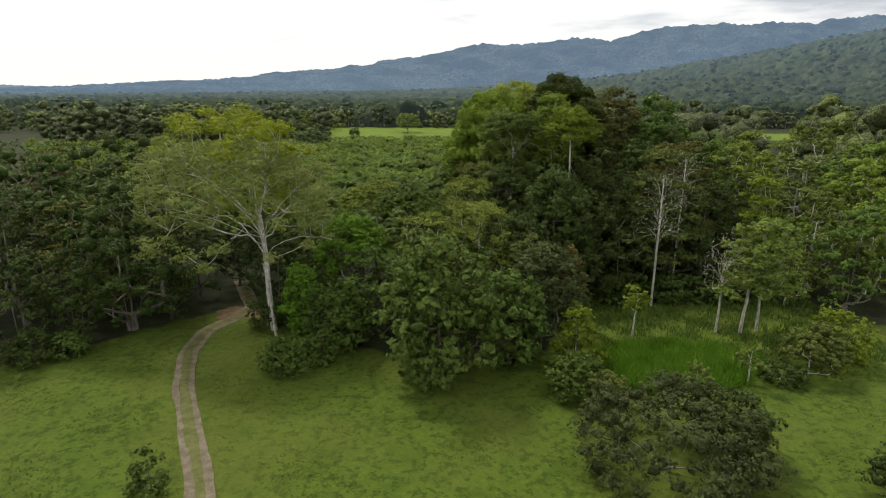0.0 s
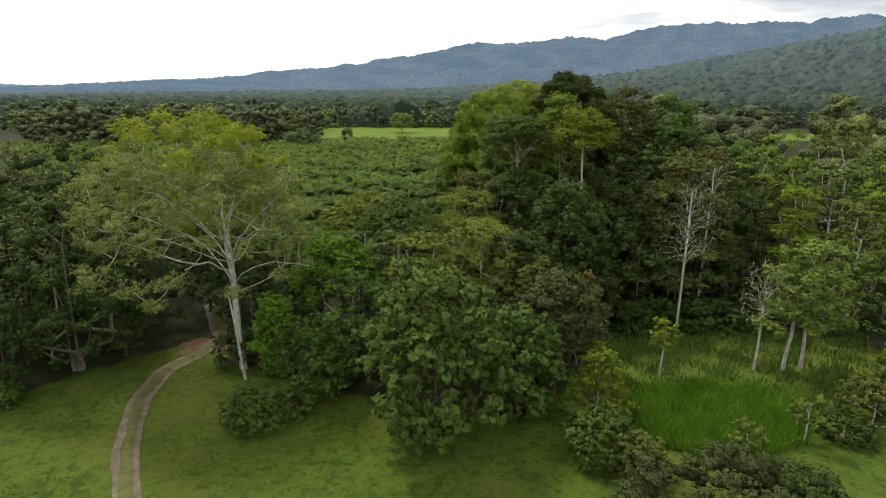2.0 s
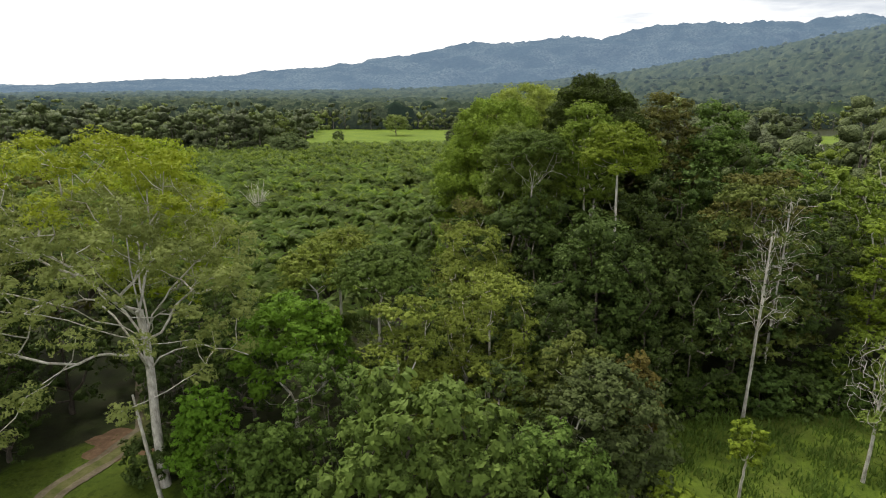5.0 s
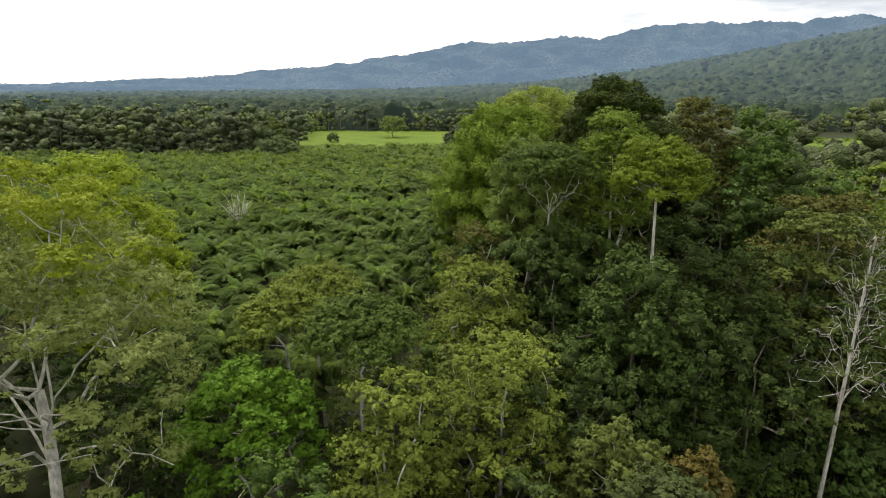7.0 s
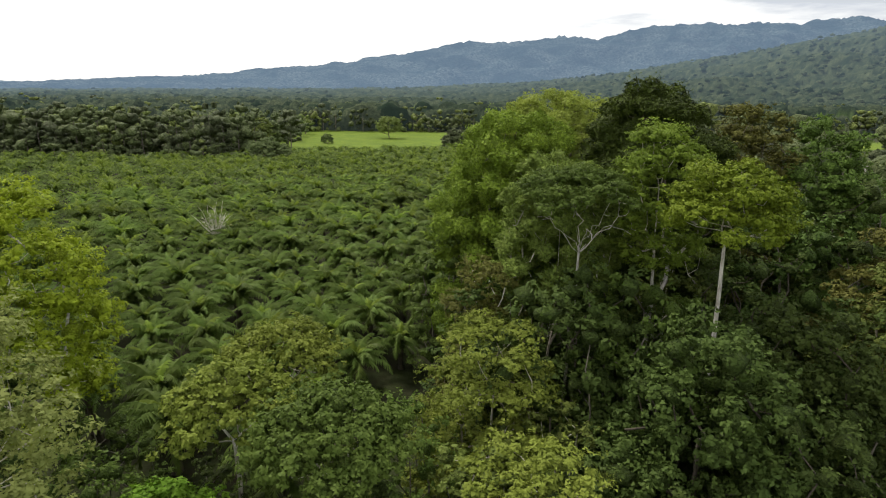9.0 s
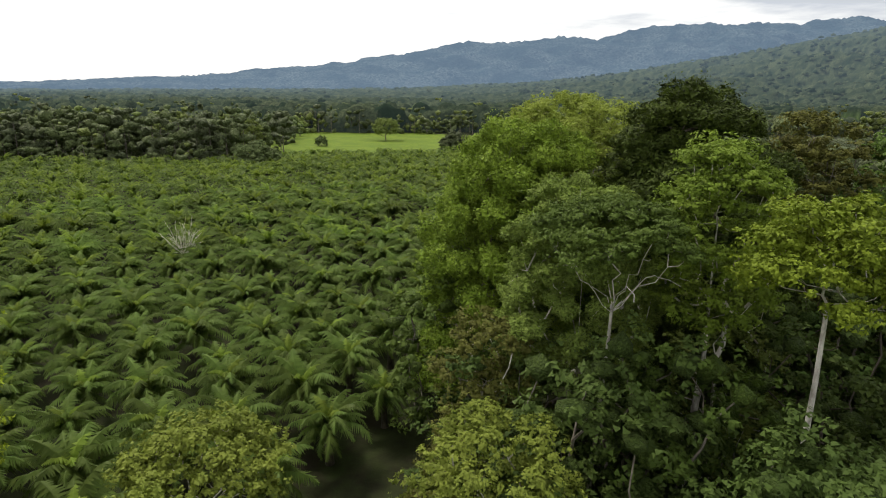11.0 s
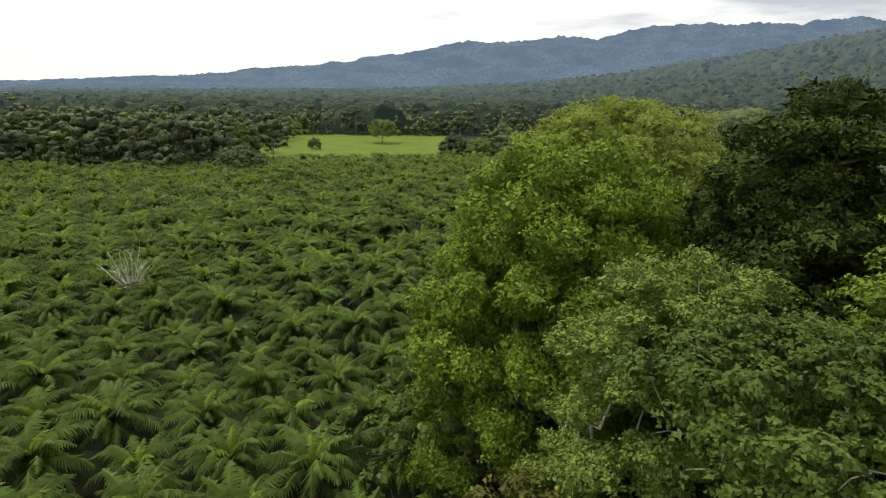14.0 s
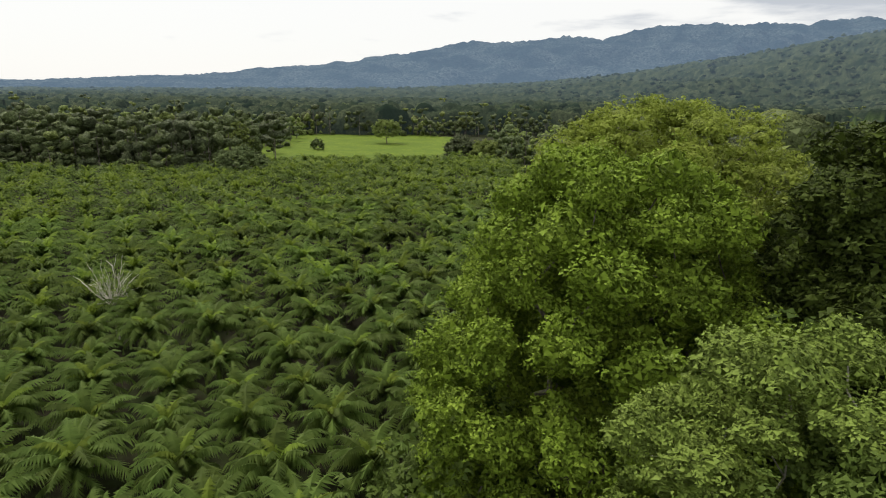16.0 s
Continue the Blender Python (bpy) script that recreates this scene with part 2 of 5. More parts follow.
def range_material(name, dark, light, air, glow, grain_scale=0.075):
    """Wooded mountains kilometres off: forest grain, and the blue haze before them painted on as emission."""
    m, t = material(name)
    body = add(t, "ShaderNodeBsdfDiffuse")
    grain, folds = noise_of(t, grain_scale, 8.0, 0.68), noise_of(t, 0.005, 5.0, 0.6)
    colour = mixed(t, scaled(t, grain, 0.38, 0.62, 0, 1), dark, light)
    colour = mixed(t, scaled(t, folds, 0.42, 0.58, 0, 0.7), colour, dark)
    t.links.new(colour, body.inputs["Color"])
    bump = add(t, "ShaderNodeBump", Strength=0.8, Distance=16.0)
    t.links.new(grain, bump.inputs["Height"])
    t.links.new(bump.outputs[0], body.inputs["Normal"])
    # painted haze: an even blue glow over the whole range
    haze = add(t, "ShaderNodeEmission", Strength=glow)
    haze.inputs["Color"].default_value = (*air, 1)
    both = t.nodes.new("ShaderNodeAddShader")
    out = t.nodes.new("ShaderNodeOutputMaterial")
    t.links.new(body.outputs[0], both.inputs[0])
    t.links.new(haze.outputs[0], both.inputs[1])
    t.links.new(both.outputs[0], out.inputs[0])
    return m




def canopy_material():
    """The closed canopy of the plain, kilometres of it, each crown with its own green, and bluish haze painted on as
    emission.
    """
    m, t = material("canopy_of_the_plain")
    zone = t.nodes.new("ShaderNodeAttribute")
    zone.attribute_name = "crown_tone_haze"
    split = t.nodes.new("ShaderNodeSeparateColor")
    t.links.new(zone.outputs["Color"], split.inputs[0])
    grain = noise_of(t, 0.5, 5.0, 0.75)
    colour = mixed(t, split.outputs[0], (0.019, 0.030, 0.019), (0.092, 0.106, 0.058))
    colour = mixed(t, scaled(t, grain, 0.42, 0.62, 0.7, 0.0), colour, (0.012, 0.022, 0.010))
    colour = mixed(t, split.outputs[1], colour, mixed(t, scaled(t, grain, 0.4, 0.6, 0, 1), (0.075, 0.120, 0.020), (0.110, 0.155, 0.036)))
    body = add(t, "ShaderNodeBsdfDiffuse")
    t.links.new(colour, body.inputs["Color"])
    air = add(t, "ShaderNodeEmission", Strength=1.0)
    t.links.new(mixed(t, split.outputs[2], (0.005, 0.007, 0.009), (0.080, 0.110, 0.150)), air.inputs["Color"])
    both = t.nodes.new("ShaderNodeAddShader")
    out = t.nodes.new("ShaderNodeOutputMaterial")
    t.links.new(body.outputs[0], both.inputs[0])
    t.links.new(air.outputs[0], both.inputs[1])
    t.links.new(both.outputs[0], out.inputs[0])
    return m


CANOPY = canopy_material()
GROUND = ground_material()
DIRT = earth_material("dirt_track_pale", (0.098, 0.082, 0.054), (0.198, 0.168, 0.116))
DIRT_RED = earth_material("dirt_reddish_bare", (0.10, 0.06, 0.035), (0.20, 0.13, 0.08))
VERGE = earth_material("track_middle_grass", (0.068, 0.080, 0.020), (0.140, 0.136, 0.056))
RANGE_FAR = range_material("mountain_forest_hazed", (0.014, 0.030, 0.034), (0.088, 0.112, 0.108), (0.30, 0.42, 0.62), 0.35)
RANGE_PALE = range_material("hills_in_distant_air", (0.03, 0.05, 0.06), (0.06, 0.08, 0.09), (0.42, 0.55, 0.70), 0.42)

# ---------- mesh helpers ----------


def mesh_of(name, verts, faces, mat, slots=None):
    """A mesh from arrays: verts (n, 3) and faces, an (m, 3) or (m, 4) array or a list of such."""
    faces = faces if isinstance(faces, list) else [faces]
    faces = [np.asarray(f, np.int32) for f in faces if len(f)]
    me = bpy.data.meshes.new(name)
    verts = np.asarray(verts, np.float32)
    me.vertices.add(len(verts))
    me.vertices.foreach_set("co", verts.ravel())
    loops = np.concatenate([f.ravel() for f in faces])
    sizes = np.concatenate([np.full(len(f), f.shape[1], np.int32) for f in faces])
    me.loops.add(len(loops))
    me.loops.foreach_set("vertex_index", loops)
    me.polygons.add(len(sizes))
    me.polygons.foreach_set("loop_start", np.concatenate([[0], np.cumsum(sizes)[:-1]]).astype(np.int32))
    me.polygons.foreach_set("loop_total", sizes)
    for m in mat if isinstance(mat, list) else [mat]:
        me.materials.append(m)
    if slots is not None:
        me.polygons.foreach_set("material_index", np.asarray(slots, np.int32))
    me.update(calc_edges=True)
    return me


def part(name, me, parent, label=""):
    ob = new(name, me)
    ob.parent = parent
    return tagged(ob, label)


def smooth(me):
    me.polygons.foreach_set("use_smooth", np.ones(len(me.polygons), bool))
    return me


def unit(a):
    return a / np.maximum(np.linalg.norm(a, axis=-1, keepdims=True), 1e-9)


class Tubes:
    """Collects tapered tubes into one mesh."""

    def __init__(self):
        self.v, self.f, self.n = [], [], 0

    def tube(self, points, radii, sides=6):
        p, r = np.asarray(points, float), np.asarray(radii, float)
        along = unit(np.gradient(p, axis=0))
        side = unit(np.cross(along, (0.31, 0.87, 0.12)))
        up = np.cross(along, side)
        a = np.arange(sides) * 2 * np.pi / sides
        ring = p[:, None] + r[:, None, None] * (np.cos(a)[None, :, None] * side[:, None] + np.sin(a)[None, :, None] * up[:, None])
        k, j = np.meshgrid(np.arange(len(p) - 1), np.arange(sides), indexing="ij")
        k, j = k.ravel(), j.ravel()
        nxt = (j + 1) % sides
        self.f.append(np.stack([k * sides + j, k * sides + nxt, (k + 1) * sides + nxt, (k + 1) * sides + j], 1) + self.n)
        self.v.append(ring.reshape(-1, 3))
        self.n += ring.shape[0] * sides

    def mesh(self, name, mat):
        return smooth(mesh_of(name, np.concatenate(self.v), np.concatenate(self.f), mat))


def leaf_sprays(rng, centres, outward, size, narrow=0.55, droop=0.25, upward=0.5, loose=0.6, kite=False):
    """Leaf sprays at centres that face outward and up: three-cornered, or four-cornered kites. Returns verts and faces."""
    n = len(centres)
    normal = unit(outward + (0, 0, upward) + rng.normal(0, loose, (n, 3)))
    along = unit(np.cross(normal, rng.normal(0, 1, (n, 3))))
    along = unit(along + outward * 0.35 - np.array((0, 0, droop)))
    side = unit(np.cross(normal, along))
    length = size * rng.uniform(0.65, 1.35, (n, 1))
    sag = np.cross(along, side) * length * 0.12
    c = centres + along * length * 0.5
    if not kite:
        back = centres - along * length * 0.4 - sag
        v = np.stack([back + side * length * narrow * 0.55, c, back - side * length * narrow * 0.55], 1).reshape(-1, 3)
        return v, np.arange(3 * n).reshape(-1, 3)
    a = centres - along * length * 0.5
    b = centres + side * length * narrow * 0.5 - sag
    d = centres - side * length * narrow * 0.5 - sag
    return np.stack([a, b, c, d], 1).reshape(-1, 3), np.arange(4 * n).reshape(-1, 4)


def ball(fineness):
    bm = bmesh.new()
    bmesh.ops.create_icosphere(bm, subdivisions=fineness, radius=1.0)
    v = np.array([q.co[:] for q in bm.verts])
    f = np.array([[q.index for q in face.verts] for face in bm.faces])
    bm.free()
    return unit(v), f


BALLS = {k: ball(k) for k in (1, 2, 3, 4)}


def lobed(d, hubs, depth=0.5, tight=8.0):
    """The reach of a clump along the unit ways d: lobes round its hubs, with folds between them."""
    near = np.exp((d @ hubs.T - 1) * tight).max(1)
    return 1 - depth + depth * near


def spread_points(rng, count, draw):
    """Count points from draw(rng), each the farthest of several tries from those before it."""
    pts = [draw(rng)]
    while len(pts) < count:
        tries = np.array([draw(rng) for _ in range(7)])
        gap = np.linalg.norm(tries[:, None] - np.array(pts)[None], axis=2).min(1)
        pts.append(tries[gap.argmax()])
    return np.array(pts)


def crown_points(rng, shape, count, height, radius, base):
    """Centres of leaf clumps in a crown of that shape between base and height."""
    depth = height - base

    def dome(g):
        while True:
            d = unit(g.normal(0, 1, 3))
            if d[2] > -0.55:
                break
        k = g.uniform(0.55, 1.0) ** 0.6
        return np.array((d[0] * radius * k, d[1] * radius * k, base + depth * 0.42 + d[2] * depth * (0.58 if d[2] > 0 else 0.72) * k))

    def umbrella(g):
        r, a = radius * math.sqrt(g.uniform(0.01, 1)), g.uniform(0, 2 * math.pi)
        top = height - depth * 0.75 * (r / radius) ** 2.2
        return np.array((r * math.cos(a), r * math.sin(a), top - depth * 0.5 * g.uniform(0, 1) ** 1.7))

    def tiers(g):
        k = g.uniform(0, 1)
        level = (math.floor(k * 5) + g.uniform(0, 0.35)) / 5
        r = radius * (1.05 - 0.75 * level ** 1.4) * math.sqrt(g.uniform(0.05, 1))
        a = g.uniform(0, 2 * math.pi)
        return np.array((r * math.cos(a), r * math.sin(a), base + depth * level - depth * 0.06 * r / radius))

    def column(g):
        level = g.uniform(0, 1)
        r = radius * (0.35 + 0.65 * math.sin(math.pi * (0.15 + 0.8 * level))) * math.sqrt(g.uniform(0.15, 1))
        a = g.uniform(0, 2 * math.pi)
        return np.array((r * math.cos(a), r * math.sin(a), base + depth * level))

    def broad(g):
        r, a = radius * math.sqrt(g.uniform(0.01, 1)), g.uniform(0, 2 * math.pi)
        top = height - depth * 0.55 * (r / radius) ** 3.2
        return np.array((r * math.cos(a), r * math.sin(a), top - depth * 0.5 * g.uniform(0, 1) ** 1.5))

    return spread_points(rng, count, {"broad": broad, "dome": dome, "umbrella": umbrella, "tiers": tiers, "column": column}[shape])


def grow(rng, tubes, limbs, trunk, trunk_r, ends, fork, bend=0.12, least=0.03, sides=6, thick=9.0, thin=0.5, mains=()):
    """Limbs from a trunk (its points) to the clump centres: each joins the nearest branch that lies further in."""
    nodes = [np.array(p) for p in trunk if p[2] >= fork]
    parents = [-1] + list(range(len(nodes) - 1))
    load = [0.0] * len(nodes)
    root = nodes[0]
    for line in mains:
        last = int(np.linalg.norm(np.array(nodes[:len(trunk)]) - line[0], axis=1).argmin())
        for p in line[1:]:
            nodes.append(np.array(p))
            parents.append(last)
            load.append(0.0)
            last = len(nodes) - 1
    order = np.argsort(np.linalg.norm(ends - root, axis=1))
    ways = []
    for k in order:
        end = ends[k]
        have = np.array(nodes)
        gap = np.linalg.norm(have - end, axis=1)
        reach = np.linalg.norm(have - root, axis=1)
        steep = np.maximum(0, have[:, 2] - end[2]) * 0.9
        best = int((gap + reach * 0.35 + steep).argmin())
        start = nodes[best]
        span = np.linalg.norm(end - start)
        sag = np.array((rng.normal(0, bend), rng.normal(0, bend), -abs(rng.normal(0, bend)))) * span
        last, steps = best, max(2, min(6, int(span / 1.3)))
        for s in range(1, steps + 1):
            u = s / steps
            p = start + (end - start) * u + sag * math.sin(math.pi * u) + rng.normal(0, 0.03, 3) * span * (u < 1)
            nodes.append(p)
            parents.append(last)
            load.append(0.0)
            last = len(nodes) - 1
        load[last] += 1
    for k in range(len(nodes) - 1, 0, -1):
        if parents[k] >= 0:
            load[parents[k]] += load[k]
    full = max(load[0], 1)
    radius = [max(least, trunk_r * 0.85 * (w / full) ** thin) for w in load]
    kids = {}
    for k, p in enumerate(parents):
        kids.setdefault(p, []).append(k)
    stack = [(-1, 0)]
    while stack:
        before, k = stack.pop()
        line = [before, k] if before >= 0 else [k]
        while True:
            below = kids.get(line[-1], [])
            if not below:
                break
            below = sorted(below, key=lambda q: -load[q])
            for other in below[1:]:
                stack.append((line[-1], other))
            line.append(below[0])
        if len(line) > 1:
            rr = [radius[q] for q in line]
            if before >= 0:
                rr[0] = min(radius[before], rr[1] * 1.25)
            into = tubes
            if max(rr) > thick and len(limbs) < 9:
                into = Tubes()
                limbs.append(into)
            into.tube([nodes[q] for q in line], rr, sides if max(rr) > 0.1 else 3)


def make_tree(name, label, leaves, bark, seed, height, radius, base, trunk_r, clumps, per_clump, clump_r, leaf, shape="dome",
              flat=0.7, droop=0.25, lean=(0.0, 0.0), narrow=0.6, fork=None, bare=0.0, category="tree", upward=0.22, loose=0.32, kite=False,
              thick=9.0, lumps=8, core=0.52, fine_mass=1, spray=(0.5, 1.1), top_leaves=None, least=0.03, dense=1.3, broad=1.12, thin=0.5, tuft=0.24, shell=0, low=6, bend=0.12, mains=0, shift=(0.0, 0.0)):
    """A tree standing at the origin: trunk, limbs, fine branchwork and crown are its parts."""
    rng = np.random.default_rng(seed)
    root = tagged(new(name), label, category)
    fork = base * 0.75 if fork is None else fork
    top = base + (height - base) * 0.55
    fork = max(fork, 0.3)
    top = fork + 0.8 if shape == "umbrella" else top
    lift = np.concatenate([np.linspace(-0.3, fork, 7), np.linspace(fork, max(top, fork + 0.6), 3)[1:]])
    wander = np.cumsum(rng.normal(0, 0.006 * height, (9, 2)), axis=0) * np.linspace(0, 1, 9)[:, None]
    trunk = np.column_stack([wander + np.outer(lift / height, np.array(lean)), lift])
    rr = trunk_r * np.interp(lift / height, (-0.05, 0.02, 0.08, 0.5, 1), (1.35, 1.15, 1.0, 0.8, 0.3))
    stem = Tubes()
    stem.tube(trunk[:7], rr[:7], 8)
    part("trunk", stem.mesh("trunk", bark), root)
    ends = crown_points(rng, shape, clumps, height - clump_r * flat * 0.6, max(radius - clump_r * 0.6, radius * 0.4), base)
    ends[:, :2] += np.outer(np.clip(ends[:, 2] / height, 0, 1), lean) + np.array(shift)
    fine, limbs = Tubes(), []
    lines = []
    for k in range(mains):
        # long limbs: the lowest reach out level, the upper ones rise
        u, a = (k + 0.5) / mains, k * 2.4 + rng.uniform(-0.25, 0.25)
        start = np.array([np.interp(lift[low] + u * (fork - lift[low]), lift, trunk[:, q]) for q in (0, 1)] + [lift[low] + u * (fork - lift[low])])
        span = (radius * (0.92 - 0.35 * u)) * np.array((math.cos(a), math.sin(a)))
        end = np.array((start[0] + shift[0] * 0.8 + span[0], start[1] + shift[1] * 0.8 + span[1], start[2] + (height - start[2]) * (0.16 + 0.5 * u)))
        arch = np.linspace(0, 1, 8)[:, None]
        line = start + (end - start) * arch + np.array((0, 0, 1.6)) * np.sin(np.pi * arch) * (1 - u)
        line[1:-1] += rng.normal(0, 0.16, (6, 3))
        lines.append(line)
    grow(rng, fine, limbs, trunk[low:], rr[low], ends, 0.0, least=least, thick=thick, thin=thin, bend=bend, mains=lines)
    for limb in limbs:
        part("limb", limb.mesh("limb", bark), root)
    if fine.v:
        part("branchwork", fine.mesh("branchwork", bark), root)
    verts, faces, slots, n = [], [], [], 0
    middle = np.array((lean[0] * 0.6 + shift[0], lean[1] * 0.6 + shift[1], base + (height - base) * 0.3))
    squash = np.array((1, 1, flat))
    for c in ends:
        if rng.uniform() < bare:
            continue
        size = clump_r * rng.uniform(0.75, 1.3)
        hubs = unit(rng.normal(0, 1, (lumps, 3)) + unit(c - middle) * 0.6 + (0, 0, 0.35))
        slot = 2 if top_leaves and c[2] > top_leaves[0] + rng.normal(0, 0.8) else 0
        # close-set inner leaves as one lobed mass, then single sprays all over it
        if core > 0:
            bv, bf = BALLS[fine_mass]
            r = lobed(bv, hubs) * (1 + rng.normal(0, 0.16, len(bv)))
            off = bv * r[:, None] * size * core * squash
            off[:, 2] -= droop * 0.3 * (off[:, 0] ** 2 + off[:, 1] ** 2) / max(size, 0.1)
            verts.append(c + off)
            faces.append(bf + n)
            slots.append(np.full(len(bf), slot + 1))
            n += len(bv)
        out = unit(c - middle)
        if shell:
            # outer leaves set close, each apart from its neighbours and tilted its own way
            bv, bf = BALLS[shell]
            spin = np.linalg.qr(rng.normal(0, 1, (3, 3)))[0]
            corner = (bv @ spin)[bf]
            corner = corner[corner.mean(1) @ out > -0.3]
            mid = corner.mean(1, keepdims=True)
            corner = mid + (corner - mid) * rng.uniform(0.6, 1.25, (len(corner), 1, 1)) + rng.normal(0, 0.02, corner.shape)
            flatten = corner.reshape(-1, 3)
            bulge = lobed(unit(flatten), hubs, 0.42) * (1 + rng.normal(0, 0.07, len(flatten))) * 0.86
            off = unit(flatten) * bulge[:, None] * size * squash
            off[:, 2] -= droop * 0.3 * (off[:, 0] ** 2 + off[:, 1] ** 2) / max(size, 0.1)
            verts.append(c + off)
            faces.append(np.arange(len(off)).reshape(-1, 3) + n)
            slots.append(slot + (rng.uniform(0, 1, len(off) // 3) < 0.65))
            n += len(off)
        # tufts stand on the sides that face out of the crown, each a rosette of sprays
        count = int(per_clump * dense * rng.uniform(0.75, 1.25))
        d = unit(rng.normal(0, 1, (max(8, count // 7), 3)) + (0, 0, 0.4) + out * 0.35)
        d = d[d @ out > -0.55][:max(4, count // 13)]
        reach = spray[0] + (spray[1] - spray[0]) * rng.uniform(0, 1, len(d)) ** 0.7
        off = d * (lobed(d, hubs) * reach)[:, None] * size * squash
        off[:, 2] -= droop * 0.3 * (off[:, 0] ** 2 + off[:, 1] ** 2) / max(size, 0.1)
        which = rng.integers(0, len(d), count)
        facing = unit(d * np.array((1, 1, 1 / flat)))[which]
        w = unit(rng.normal(0, 0.75, (count, 3)) + facing * 0.8 + (0, 0, 0.25))
        at = c + off[which] + w * (size * tuft * rng.uniform(0.35, 1.0, (count, 1))) * np.array((1, 1, max(flat, 0.6)))
        v, f = leaf_sprays(rng, at, unit(w + facing * 0.6), leaf * broad, narrow * broad, droop, upward, loose, kite)
        if kite:
            f = np.concatenate([f[:, :3], f[:, (0, 2, 3)]])
        verts.append(v)
        faces.append(f + n)
        slots.append(np.full(len(f), slot))
        n += len(v)
    if verts:
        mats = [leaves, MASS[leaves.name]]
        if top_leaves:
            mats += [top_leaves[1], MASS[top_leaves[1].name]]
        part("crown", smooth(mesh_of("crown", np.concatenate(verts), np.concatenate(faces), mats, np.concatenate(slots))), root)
    return root


def stand(ob, x, y, z=0.0, turn=0.0, size=1.0):
    ob.matrix_basis = Matrix.Translation((x, y, z)) @ Matrix.Rotation(radians(turn), 4, "Z") @ Matrix.Scale(size, 4)
    return ob


def again(ob, x, y, turn=0.0, size=1.0, z=0.0):
    scale = size / ob.scale[0]
    return copy_thing(ob, Matrix.Translation((x, y, z)) @ Matrix.Rotation(radians(turn), 4, "Z") @ Matrix.Scale(scale, 4))

# ---------- ground, track and mountains ----------


def graded(near, step, far, count):
    """Grid lines: every step metres out to near, then ever wider out to far."""
    inner = np.arange(0, near + step / 2, step)
    outer = near * (far / near) ** (np.arange(1, count + 1) / count)
    return np.concatenate([inner, outer])


def wood_edge(x):
    """How far ahead the pasture meets the wood."""
    return np.interp(x, (-200, -60, -50, -44, -36, -31, -24, -10, 0, 9, 14, 20, 50, 60, 200),
                     (40, 57, 60, 67, 75, 80, 71, 64, 61, 60, 66, 80, 82, 72, 90))


def relief(x, y):
    return 0.35 * np.sin(x * 0.07 + 1) * np.cos(y * 0.06) + 0.12 * np.sin(x * 0.31) * np.sin(y * 0.27 + 2)


def palm_ground(x, y):
    """Whether a spot lies in the palm plantation."""
    right = np.interp(y, (90, 118, 132, 160, 200, 340), (-5, -4, 4, 14, 24, 38))
    near = np.interp(x, (-200, -75, -45, -30, -12, -6), (150, 124, 106, 100, 92, 104))
    far = np.interp(x, (-260, -130, -85, -50, 10, 30), (312, 312, 322, 352, 362, 350))
    return (x < right) & (y > near) & (y < far)


def make_ground():
    xs = graded(110, 2.0, 4900, 34)
    xs = np.concatenate([-xs[:0:-1], xs])
    ys = np.concatenate([-graded(40, 4, 4900, 16)[:0:-1], graded(150, 2.0, 4900, 60)])
    gx, gy = np.meshgrid(xs, ys)
    flat = np.clip(1 - (np.hypot(gx, gy) - 120) / 80, 0, 1)
    gz = relief(gx, gy) * flat
    n, m = len(xs), len(ys)
    k = (np.arange(m - 1)[:, None] * n + np.arange(n - 1)[None]).ravel()
    me = smooth(mesh_of("ground", np.column_stack([gx.ravel(), gy.ravel(), gz.ravel()]), np.stack([k, k + 1, k + n + 1, k + n], 1), GROUND))
    x, y = gx.ravel(), gy.ravel()
    cover = np.zeros((len(x), 4), np.float32)
    cover[:, 0] = np.clip(0.5 + (wood_edge(x) - y) / 6, 0, 1)
    field = (np.interp(x, (-150, -120, -100, 4, 16, 34), (240, 30, 0, 0, 30, 90)) + np.abs(y - 450) - 122)
    cover[:, 1] = np.clip(0.5 - field / 12, 0, 1)
    cover[:, 1] = np.maximum(cover[:, 1], np.clip(0.5 - (np.hypot((x - 330) / 2.2, y - 640) - 60) / 20, 0, 1))
    cover[:, 1] = np.maximum(cover[:, 1], np.clip(0.5 - (np.hypot((x - 20) / 3.0, (y - 920) / 1.6) - 55) / 20, 0, 1))
    cover[:, 1] = np.maximum(cover[:, 1], 0.42 * ((x > 17) & (x < 52) & (y > 54) & (y < 80)))
    cover[:, 2] = palm_ground(x, y)
    cover[:, 3] = 1
    layer = me.color_attributes.new("cover", "FLOAT_COLOR", "POINT")
    layer.data.foreach_set("color", cover.ravel())
    return tagged(new("ground", me), "green pasture, forest floor and plantation soil", "ground", kind="structure")


make_ground()


def track_line(u):
    """The dirt track's middle line, from behind the camera (0) into the wood (1)."""
    k = (0, 0.18, 0.36, 0.46, 0.56, 0.66, 0.74, 0.82, 0.9, 1.0)
    return np.column_stack([np.interp(u, k, (-6, -14, -19.7, -23.9, -28.9, -32.1, -32.7, -30.6, -29.5, -36)),
                            np.interp(u, k, (-20, 18, 36, 43.9, 53.4, 61.9, 68.8, 74.2, 79, 92))])


